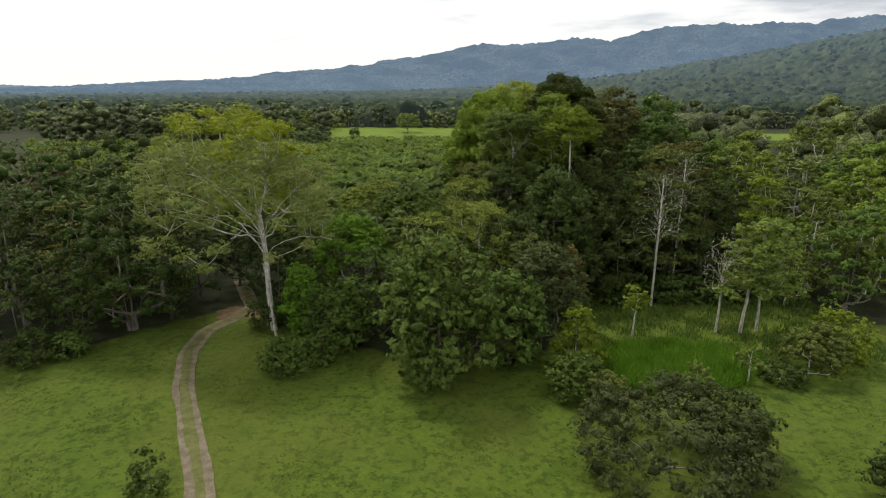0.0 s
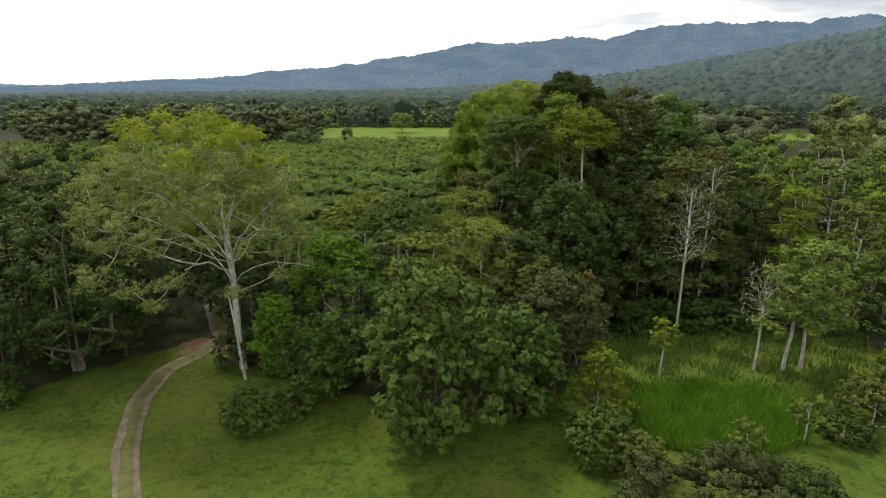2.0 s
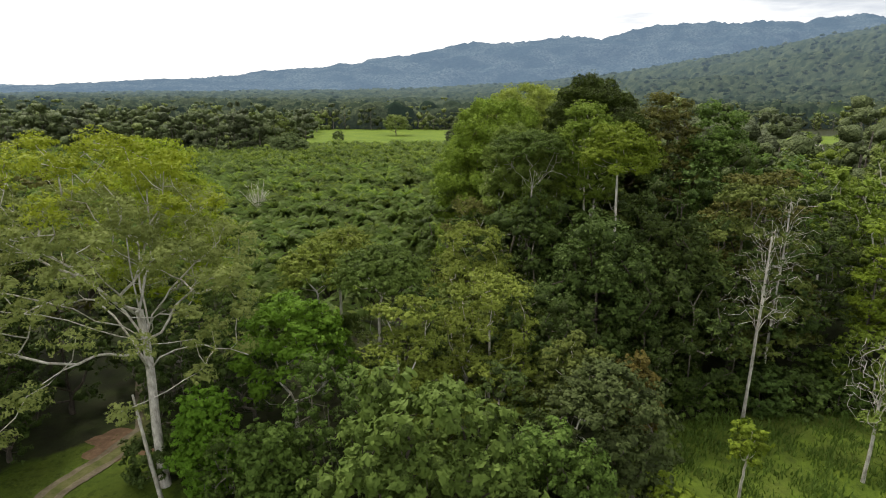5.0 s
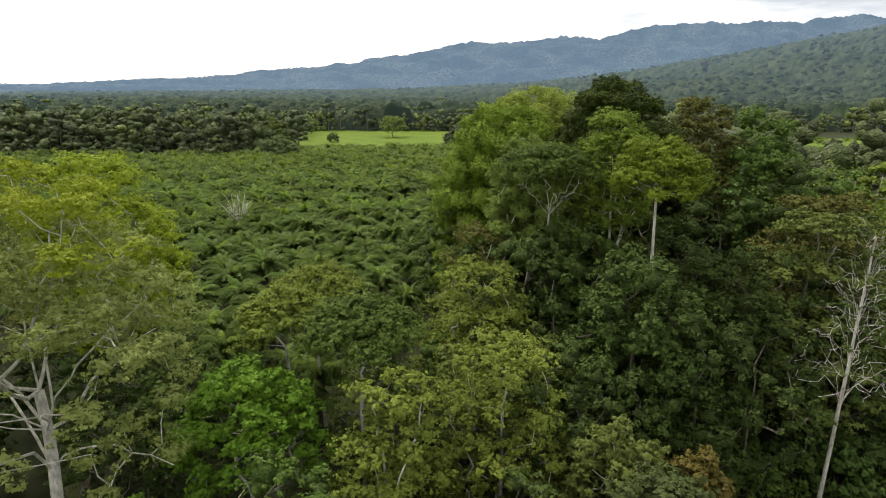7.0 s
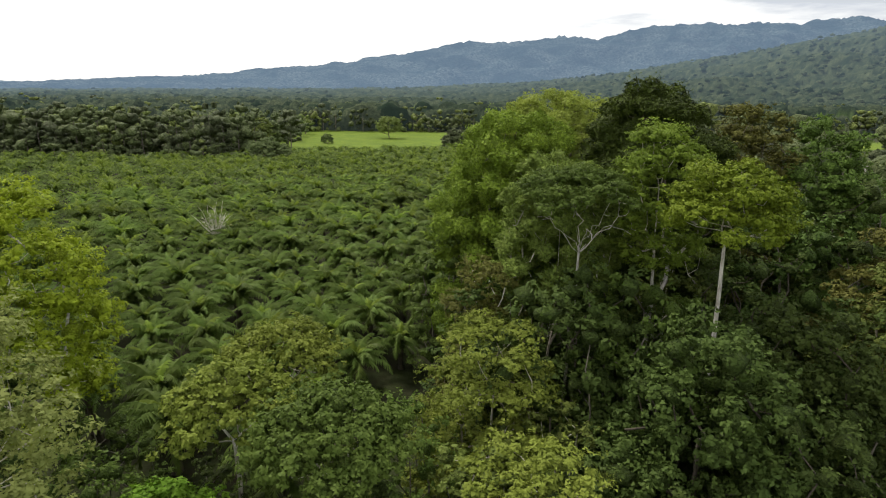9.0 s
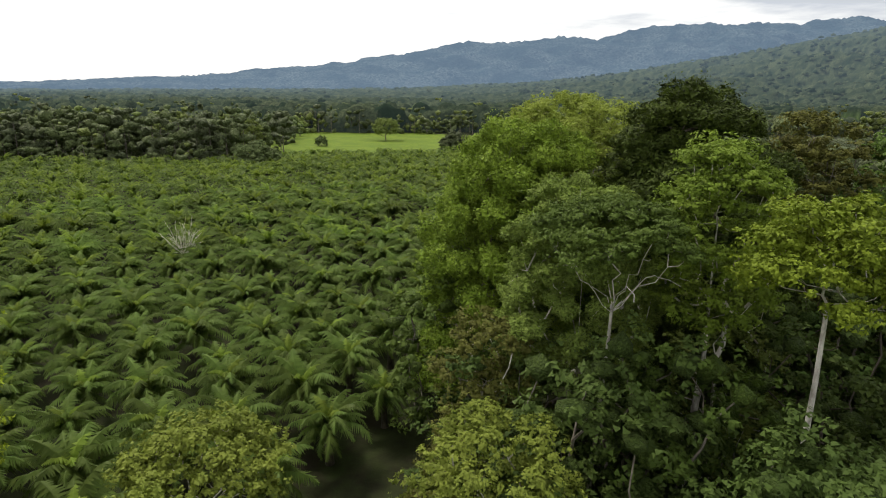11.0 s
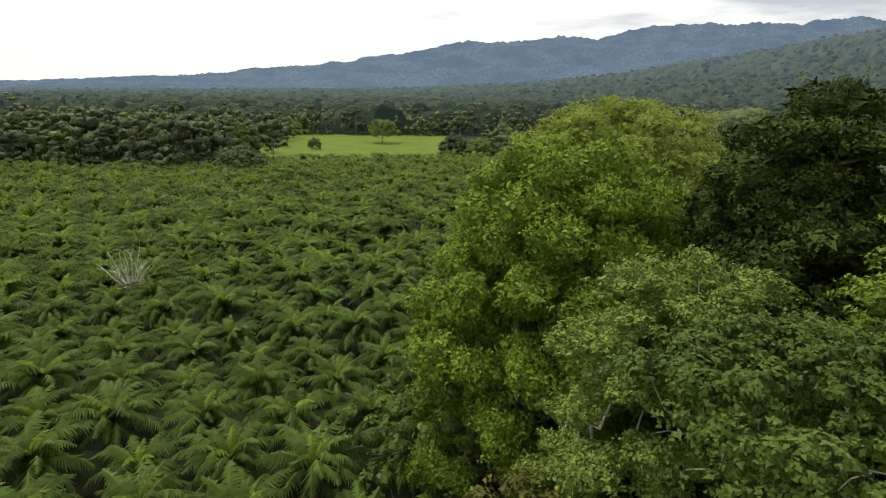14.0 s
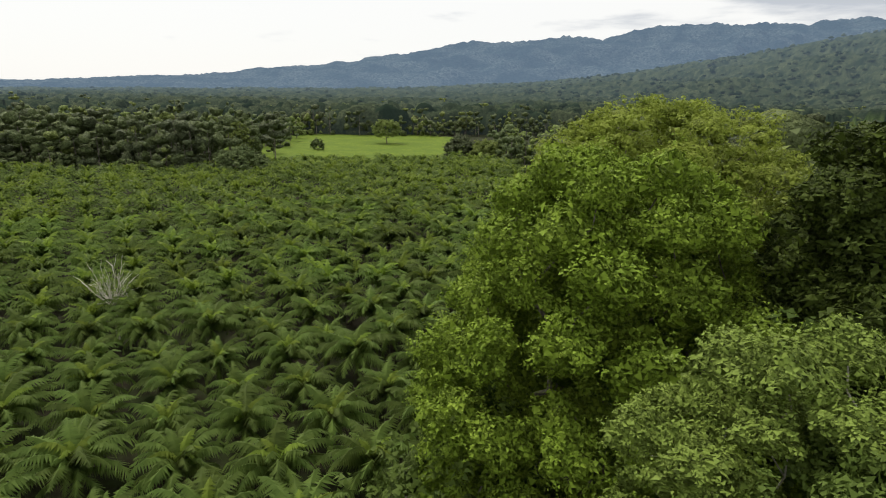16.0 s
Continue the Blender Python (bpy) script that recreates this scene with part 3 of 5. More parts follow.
def make_track():
    """Two worn wheel ruts with a grassy strip between them."""
    road = tagged(new("dirt_track"), "pale two-rut dirt track worn through the pasture into the wood", "track", kind="structure")
    u = np.linspace(0, 1, 240)
    line = track_line(u)
    for _ in range(10):
        line[1:-1] = (line[:-2] + line[1:-1] * 2 + line[2:]) / 4
    side = unit(np.column_stack([np.gradient(line[:, 1]), -np.gradient(line[:, 0])]))
    rng = np.random.default_rng(4)

    def strip(name, left, right, mat, up, ragged, label):
        a = left + np.convolve(rng.normal(0, ragged, len(u) + 8), np.ones(9) / 3.4, "valid")
        b = right + np.convolve(rng.normal(0, ragged, len(u) + 8), np.ones(9) / 3.4, "valid")
        cross = np.linspace(0, 1, 5)
        off = a[:, None] * (1 - cross) + b[:, None] * cross
        x = line[:, :1] + side[:, :1] * off
        y = line[:, 1:] + side[:, 1:] * off
        z = relief(x, y) * np.clip(1 - (np.hypot(x, y) - 120) / 80, 0, 1) + up - 0.03 * np.sin(np.pi * cross) * (mat is DIRT)
        k = (np.arange(len(u) - 1)[:, None] * 5 + np.arange(4)[None]).ravel()
        me = mesh_of(name, np.column_stack([x.ravel(), y.ravel(), z.ravel()]), np.stack([k, k + 1, k + 6, k + 5], 1), mat)
        part(name, smooth(me), road, label)

    strip("wheel_rut", -1.2, -0.34, DIRT, 0.075, 0.07, "pale dusty rut")
    strip("wheel_rut", 0.3, 1.15, DIRT, 0.075, 0.07, "pale dusty rut")
    a = np.linspace(0, 2 * np.pi, 40, endpoint=False)
    reach = 1 + 0.16 * np.sin(3 * a + 1) + 0.1 * np.sin(7 * a) + rng.normal(0, 0.05, 40)
    rings = np.concatenate([np.column_stack([-30.2 + k * 4.4 * reach * np.cos(a), 76.3 + k * 3.0 * reach * np.sin(a)]) for k in (0.04, 0.4, 0.75, 1.0)])
    z = relief(rings[:, 0], rings[:, 1]) + 0.045 - 0.06 * (np.arange(160) >= 120)
    k = np.concatenate([np.stack([r * 40 + np.arange(40), r * 40 + (np.arange(40) + 1) % 40, (r + 1) * 40 + (np.arange(40) + 1) % 40, (r + 1) * 40 + np.arange(40)], 1) for r in range(3)])
    part("bare_earth", smooth(mesh_of("bare_earth", np.column_stack([rings, z]), k[:, ::-1], DIRT_RED)), road, "reddish bare earth where the track enters the wood")
    strip("middle_strip", -0.50, 0.46, VERGE, 0.085, 0.1, "half-grown grass strip")


make_track()


def wavy(x, y, scale, seed, octaves=5):
    """Ridged waves for mountain sides."""
    rng = np.random.default_rng(seed)
    out, amp = np.zeros_like(x), 1.0
    for k in range(octaves):
        a = rng.uniform(0, np.pi, 4)
        ph = rng.uniform(0, 6.28, 4)
        f = scale * 1.9 ** k
        wave = sum(np.sin((x * np.cos(q) + y * np.sin(q)) * f + p + 1.7 * np.sin((x * np.sin(q) - y * np.cos(q)) * f * 0.6 + p)) for q, p in zip(a, ph)) / 4
        out += amp * (1 - 2 * np.abs(wave))
        amp *= 0.52
    return out / 2


def make_range(name, label, mat, x0, x1, y0, y1, nx, ny, crest, rough, scale, seed, foot=0.0):
    """A wooded range that climbs from y0 to its crest line near y1."""
    gx, gy = np.meshgrid(np.linspace(x0, x1, nx), np.linspace(y0, y1, ny))
    u = (gy - y0) / (y1 - y0)
    rise = np.clip(u / 0.9, 0, 1) ** 1.35
    fall = np.clip((u - 0.9) / 0.1, 0, 1)
    top = crest(gx)
    z = foot + top * (rise - 0.45 * fall) + rough * top * wavy(gx, gy, scale, seed) * np.clip(u * 3, 0, 1) * (0.35 + 0.65 * (1 - np.abs(2 * u - 1)))
    z += np.random.default_rng(seed).normal(0, 1, z.shape) * 3.4 * np.clip(u * 4, 0, 1)
    k = (np.arange(ny - 1)[:, None] * nx + np.arange(nx - 1)[None]).ravel()
    me = mesh_of(name, np.column_stack([gx.ravel(), gy.ravel(), z.ravel()]), np.stack([k, k + 1, k + nx + 1, k + nx], 1), mat)
    tagged(new(name, me), label, "mountains", kind="structure")
    return gx, gy, z


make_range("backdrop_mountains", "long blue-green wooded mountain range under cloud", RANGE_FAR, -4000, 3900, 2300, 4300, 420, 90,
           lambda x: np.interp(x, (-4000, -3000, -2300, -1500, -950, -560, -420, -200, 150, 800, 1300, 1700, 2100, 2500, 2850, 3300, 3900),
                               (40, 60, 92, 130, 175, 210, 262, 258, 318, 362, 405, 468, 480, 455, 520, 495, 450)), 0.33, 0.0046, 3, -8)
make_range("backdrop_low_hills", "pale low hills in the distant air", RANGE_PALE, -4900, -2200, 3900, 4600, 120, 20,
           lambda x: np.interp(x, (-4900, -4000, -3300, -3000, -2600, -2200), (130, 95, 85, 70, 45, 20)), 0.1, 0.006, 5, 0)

# ---------- oil palms ----------


def frond(elevation, length, pairs, seed, wide=0.25, rings=7):
    """One arched palm frond along +x: a rachis and drooping leaflets. Returns verts and triangles."""
    rng = np.random.default_rng(seed)
    s = np.linspace(0, 1, rings)
    angle = elevation - radians(rng.uniform(88, 122)) * s ** 1.9
    step = length / (rings - 1)
    p = np.zeros((rings, 3))
    for k in range(1, rings):
        a = (angle[k] + angle[k - 1]) / 2
        p[k] = p[k - 1] + np.array((math.cos(a), 0, math.sin(a))) * step
    p[:, 1] += rng.normal(0, 0.07) * s ** 2 * length
    w = 0.08 * (1 - 0.85 * s)
    v = np.concatenate([p + np.column_stack([0 * s, w, 0 * s]), p - np.column_stack([0 * s, w, 0 * s])])
    k = np.arange(rings - 1)
    f = [np.stack([k, k + 1, k + rings], 1), np.stack([k + 1, k + rings + 1, k + rings], 1)]
    u = np.linspace(0.12, 0.99, pairs)
    at = np.column_stack([np.interp(u, s, p[:, c]) for c in range(3)])
    tangent = unit(np.column_stack([np.interp(u, s, np.gradient(p[:, c])) for c in range(3)]))
    across = unit(np.cross(tangent, (0, 0, 1.0)) + np.array((0, 1e-4, 0)))
    up = unit(np.cross(across, tangent))
    n = len(v)
    verts = [v]
    for sign in (1, -1):
        reach = length * 0.20 * np.sin(np.pi * (0.15 + 0.78 * u)) * rng.uniform(0.8, 1.2, pairs)
        way = unit(across * sign * 0.8 + tangent * 0.5 + up * rng.uniform(0.0, 0.4, (pairs, 1)) - np.array((0, 0, 0.7)))
        tip = at + way * reach[:, None]
        tip[:, 2] -= reach * rng.uniform(0.05, 0.35, pairs)
        a, b = at - tangent * wide * 0.5, at + tangent * wide * 0.5
        verts.append(np.stack([a, b, tip], 1).reshape(-1, 3))
        f.append(n + np.arange(pairs)[:, None] * 3 + np.array((0, 1, 2)))
        n += pairs * 3
    return np.concatenate(verts), np.concatenate(f)


ELEVATIONS = [radians(a) for a in (88, 80, 72, 63, 52, 38, 16)]
LENGTHS = (3.4, 4.1, 4.6, 4.9, 4.9, 4.6, 4.1)


def frond_places(rng, count):
    for k in range(count):
        level = min(6, int((k / count) ** 0.8 * 7))
        yield level, k * 137.5 + rng.uniform(-18, 18), rng.uniform(0.78, 1.16)


def palm_trunk(height, seed):
    tubes = Tubes()
    z = np.linspace(-0.3, height, 7)
    rng = np.random.default_rng(seed)
    bend = np.cumsum(rng.normal(0, 0.03, (7, 2)), axis=0)
    tubes.tube(np.column_stack([bend - bend[0], z]), np.array((0.5, 0.42, 0.36, 0.34, 0.36, 0.42, 0.3)), 7)
    return tubes.mesh("trunk", BARK_DARK)


FROND_MESHES = [[mesh_of("frond", *frond(e, LENGTHS[k], 22, 40 + k * 3 + j), LEAF_PALM_NEW if k < 1 else LEAF_PALM) for j in range(2)] for k, e in enumerate(ELEVATIONS)]
PALM_HEIGHT = 3.9


def make_palm_of_fronds(seed, count=44):
    """A near palm, every frond a part of its own."""
    rng = np.random.default_rng(seed)
    root = tagged(new("oil_palm"), "young oil palm with arching green fronds and lighter new growth", "palm", "oil palms of the plantation")
    part("trunk", palm_trunk(PALM_HEIGHT, seed), root)
    for level, turn, size in frond_places(rng, count):
        leaf = part("frond", FROND_MESHES[level][rng.integers(2)], root)
        tilt = Matrix.Rotation(radians(rng.normal(0, 7)), 4, "X") @ Matrix.Rotation(radians(rng.normal(0, 6)), 4, "Y")
        leaf.matrix_basis = Matrix.Translation((0, 0, PALM_HEIGHT)) @ Matrix.Rotation(radians(turn), 4, "Z") @ tilt @ Matrix.Scale(size, 4)
    return root


def palm_crown(seed, count, pairs, wide, rings=5):
    """All fronds of a palm that stands farther off. Returns verts, faces and whether a face is new growth."""
    rng = np.random.default_rng(seed)
    verts, faces, young, n = [], [], [], 0
    shapes = [frond(e, LENGTHS[k], pairs, seed * 7 + k, wide, rings) for k, e in enumerate(ELEVATIONS)]
    for level, turn, size in frond_places(rng, count):
        v, f = shapes[level]
        turn += rng.normal(0, 12)
        c, s = math.cos(radians(turn)), math.sin(radians(turn))
        w = v * size
        verts.append(np.column_stack([w[:, 0] * c - w[:, 1] * s, w[:, 0] * s + w[:, 1] * c, w[:, 2] * rng.uniform(0.85, 1.15) + PALM_HEIGHT]))
        faces.append(f + n)
        young.append(np.full(len(f), int(level < 2)))
        n += len(v)
    return np.concatenate(verts), np.concatenate(faces), np.concatenate(young)


def make_palm(seed):
    root = tagged(new("oil_palm"), "oil palm with a full crown of arching green fronds", "palm", "oil palms of the plantation")
    part("trunk", palm_trunk(PALM_HEIGHT, seed), root)
    v, f, young = palm_crown(seed, 36, 11, 0.44)
    part("crown", mesh_of("crown", v, f, [LEAF_PALM, LEAF_PALM_NEW], young), root)
    return root


def plant_palms():
    rng = np.random.default_rng(12)
    spots = []
    for row, y in enumerate(np.arange(86, 366, 6.7)):
        for x in np.arange(-250, 42, 7.8):
            px, py = x + (row % 2) * 3.9 + rng.normal(0, 0.5), y + rng.normal(0, 0.5)
            if palm_ground(px, py) and px > -0.80 * (py - 40) - 12:
                spots.append((px, py))
    spots.sort(key=lambda p: math.hypot(p[0], p[1] - 75))
    near = [make_palm_of_fronds(k) for k in (1, 2, 3)]
    middle = [make_palm(k) for k in (4, 5, 6, 7)]
    for k, (x, y) in enumerate(spots[:300]):
        kinds = near if k < 96 else middle
        turn, size = rng.uniform(0, 360), rng.uniform(0.9, 1.22)
        which = kinds[k % len(kinds)]
        if which.get("planted"):
            again(which, x, y, turn, size)
        else:
            which["planted"] = True
            stand(which, x, y, 0, turn, size)
    verts, faces, n = [], [], 0
    far = [palm_crown(20 + k, 21, 5, 0.9, 4) for k in range(4)]
    young = []
    for k, (x, y) in enumerate(spots[300:]):
        v, f, new_growth = far[k % 4]
        young.append(np.ones_like(new_growth) if rng.uniform() < 0.2 else new_growth)
        a, size = rng.uniform(0, 6.28), rng.uniform(0.95, 1.28)
        w = v * size
        verts.append(np.column_stack([w[:, 0] * math.cos(a) - w[:, 1] * math.sin(a) + x, w[:, 0] * math.sin(a) + w[:, 1] * math.cos(a) + y, w[:, 2]]))
        faces.append(f + n)
        n += len(v)
    for k in range(90):
        x, y = rng.uniform(130, 300), rng.uniform(300, 470)
        v, f, new_growth = far[k % 4]
        young.append(new_growth)
        verts.append(v + (x, y, 0))
        faces.append(f + n)
        n += len(v)
    tagged(new("far_oil_palms", mesh_of("far_oil_palms", np.concatenate(verts), np.concatenate(faces), [LEAF_PALM, LEAF_PALM_NEW], np.concatenate(young))),
           "far rows of oil palms at the plantation's end", "palms", kind="stuff")
    return spots


plant_palms()

# ---------- far woods ----------


def far_tree(seed, height, radius, masses, sprays, leaf, shape="dome", fineness=1, foot=0.06):
    """A tree of the far woods. Returns verts, faces and slots of its crown, verts and faces of its trunk."""
    rng = np.random.default_rng(seed)
    ends = crown_points(rng, shape, masses, height - radius * 0.25, radius * 0.76, height * foot)
    bv, bf = BALLS[fineness]
    verts, faces, slots, n = [], [], [], 0
    for c in ends:
        size = radius * rng.uniform(0.24, 0.62)
        hubs = unit(rng.normal(0, 1, (5, 3)) + (0, 0, 0.5))
        squash = np.array((1, 1, rng.uniform(0.62, 0.95)))
        off = bv * (lobed(bv, hubs, 0.45) * (1 + rng.normal(0, 0.2, len(bv))))[:, None] * size * squash * 0.9
        verts.append(c + off)
        faces.append(bf + n)
        slots.append(np.ones(len(bf)))
        n += len(bv)
        if sprays:
            d = unit(rng.normal(0, 1, (sprays, 3)) + (0, 0, 0.4))
            at = c + d * (lobed(d, hubs, 0.4) * rng.uniform(0.75, 1.1, sprays))[:, None] * size * squash
            v, f = leaf_sprays(rng, at, d, leaf, 0.9, 0.1, 0.35, 0.3)
            verts.append(v)
            faces.append(f + n)
            slots.append(np.zeros(len(f)))
            n += len(v)
    t = Tubes()
    t.tube([(0, 0, -0.3), (0.2, 0, height * 0.35), (0, 0.1, height * 0.75)], (0.4, 0.28, 0.12), 4)
    return np.concatenate(verts), np.concatenate(faces), np.concatenate(slots), np.concatenate(t.v), np.concatenate(t.f)


def plant_far(name, label, spots, kinds, mats, odds, bark, rng, low, high):
    """A wood of those kinds at the spots; each tree takes one of the leaf materials, by the odds."""
    verts, faces, slots, n, tv, tf, tn = [], [], [], 0, [], [], 0
    for x, y, *lift in spots:
        z = lift[0] if lift else 0
        v, f, slot, bv, bf = kinds[rng.integers(len(kinds))]
        a, s = rng.uniform(0, 6.28), rng.uniform(low, high)
        turn = np.array(((math.cos(a), math.sin(a), 0), (-math.sin(a), math.cos(a), 0), (0, 0, rng.uniform(0.88, 1.08)))) * s
        verts.append(v @ turn + (x, y, z))
        faces.append(f + n)
        slots.append(slot + 2 * rng.choice(len(mats), p=odds))
        n += len(v)
        tv.append(bv @ turn + (x, y, z))
        tf.append(bf + tn)
        tn += len(bv)
    root = tagged(new(name), label, "woods", kind="stuff")
    both = [m for mat in mats for m in (mat, MASS[mat.name])]
    crowns = mesh_of("crowns", np.concatenate(verts), np.concatenate(faces), both, np.concatenate(slots))
    tagged(part("crowns", crowns, root), kind="stuff")
    tagged(part("trunks", mesh_of("trunks", np.concatenate(tv), np.concatenate(tf), bark), root), kind="stuff")


def plant_woods():
    rng = np.random.default_rng(31)
    far_leaves, odds = [LEAF_FAR, LEAF_FAR_BROWN, LEAF_FAR_LIGHT], (0.6, 0.24, 0.16)
    near = [far_tree(50 + k, h, r, int(m * 0.62), 15, 0.6, s, 2, b) for k, (h, r, m, s, b) in enumerate((
        (25, 7.5, 24, "dome", 0.02), (27, 6.5, 24, "column", 0.02), (22, 8, 24, "dome", 0.02), (27, 8.5, 22, "broad", 0.25), (20, 6.5, 20, "dome", 0.02), (26, 7, 22, "tiers", 0.1)))]
    edge_trees = [far_tree(70 + k, h, r, int(m * 0.6), 14, 0.5, s, 2, -0.05) for k, (h, r, m, s) in enumerate(((13, 6, 18, "dome"), (16, 5.5, 18, "column"), (8, 5.5, 14, "dome"), (6, 5, 12, "dome")))]
    low = [far_tree(60 + k, h, r, 15, 9, 0.65, s, 1, 0.02) for k, (h, r, s) in enumerate(((20, 7, "dome"), (22, 6.5, "column"), (17, 8, "dome"), (21, 8.5, "broad")))]
    cheap = [far_tree(80 + k, h, r, 11, 0, 1.7, s, 1, 0.0) for k, (h, r, s) in enumerate(((18, 8, "dome"), (22, 8, "dome"), (15, 8, "dome"), (22, 9, "broad"), (20, 6.5, "column")))]
    # the wall of wood beyond the palms
    spots = []
    for y, step in ((326, 7.5), (336, 8), (350, 9), (368, 10), (392, 11), (420, 12), (455, 13)):
        edge = np.interp(y, (318, 340, 392, 455), (-92, -86, -82, -94))
        for x in np.arange(edge, -0.82 * (y - 90) - 22, -step):
            spots.append((x + rng.normal(0, 1.8), y + rng.normal(0, 2.5)))
    plant_far("woods_beyond_palms", "tall dark mixed wood beyond the palms", spots, near, far_leaves, odds, BARK_GREY, rng, 0.8, 1.08)
    spots = [(x + rng.normal(0, 1), y + rng.normal(0, 1.4)) for y, step in ((314.5, 5.5), (319, 6.5)) for x in np.arange(-92, -215, -step)]
    plant_far("wood_edge_beyond_palms", "lower leafy edge of the wood beyond the palms", spots, edge_trees, far_leaves, odds, BARK_GREY, rng, 0.75, 1.15)
    spots = []
    for y, step in ((146, 9), (156, 9.5), (168, 10), (182, 11), (198, 11), (216, 12), (236, 12), (260, 13), (285, 13)):
        for x in np.arange(np.interp(y, (140, 200, 290), (20, 32, 44)), np.interp(y, (140, 200, 290), (128, 150, 190)), step):
            if not 0.52 * y < x < 0.64 * y:
                spots.append((x + rng.normal(0, 1.8), y + rng.normal(0, 2.5)))
    plant_far("tall_mixed_woods", "tall mixed wood beside the plantation", spots, low, far_leaves, (0.55, 0.25, 0.2), BARK_GREY, rng, 1.15, 1.5)
    spots = []
    for y, step in ((352, 10), (366, 11), (382, 11), (402, 12)):
        for x in np.arange(36, 150, step):
            spots.append((x + rng.normal(0, 1.8), y + rng.normal(0, 2.5)))
    for y, step in ((475, 13), (500, 14), (530, 15), (556, 16)):
        for x in np.arange(np.interp(y, (475, 556), (-97, -114)), -0.8 * y - 20, -step):
            spots.append((x + rng.normal(0, 3), y + rng.normal(0, 5)))
    plant_far("woods_round_field", "mixed green wood round the hay field", spots, low, far_leaves, (0.55, 0.2, 0.25), BARK_GREY, rng, 0.75, 1.05)
    # the wood's edge behind the field, and crowns that rise over the plain's canopy
    spots = [(x + rng.normal(0, 3), y + rng.normal(0, 3)) for y in (563, 576) for x in np.arange(-135, 470, 11)]
    while len(spots) < 320:
        y = rng.uniform(600, 1250)
        x = rng.uniform(-0.84, 0.84) * y
        if math.hypot((x - 20) / 3.2, (y - 930) / 1.3) > 68 and math.hypot((x - 330) / 2.4, y - 650) > 64:
            spots.append((x, y))
    plant_far("woods_of_the_plain", "rounded single crowns over the plain's woods", spots, cheap, far_leaves, (0.5, 0.2, 0.3), BARK_GREY, rng, 0.75, 1.2)


plant_woods()


def rise_of(x, y):
    """The land beyond the plain: it climbs to low foothills, and to a wooded hill where the range comes nearest."""
    bearing = x / y
    steep = np.interp(bearing, (-0.95, -0.7, -0.15, 0.04, 0.2, 0.32, 0.465, 0.56, 0.632, 0.714, 0.765, 0.95),
                      (-0.006, -0.005, 0.002, 0.008, 0.017, 0.032, 0.057, 0.072, 0.087, 0.102, 0.113, 0.13))
    start = np.interp(bearing, (0.0, 0.35, 0.8), (1500, 1250, 1000))
    crest = np.interp(bearing, (0.0, 0.35, 0.8), (2800, 2400, 2250))
    u = np.clip((y - start) / (crest - start), 0, 1)
    top = steep * crest + 24
    folds = np.sin(x * 0.011 + 1.3 * np.sin(y * 0.006)) * np.sin(y * 0.008 + x * 0.003)
    return top * u ** 1.15 + 0.10 * top * folds * np.sin(np.pi * u)


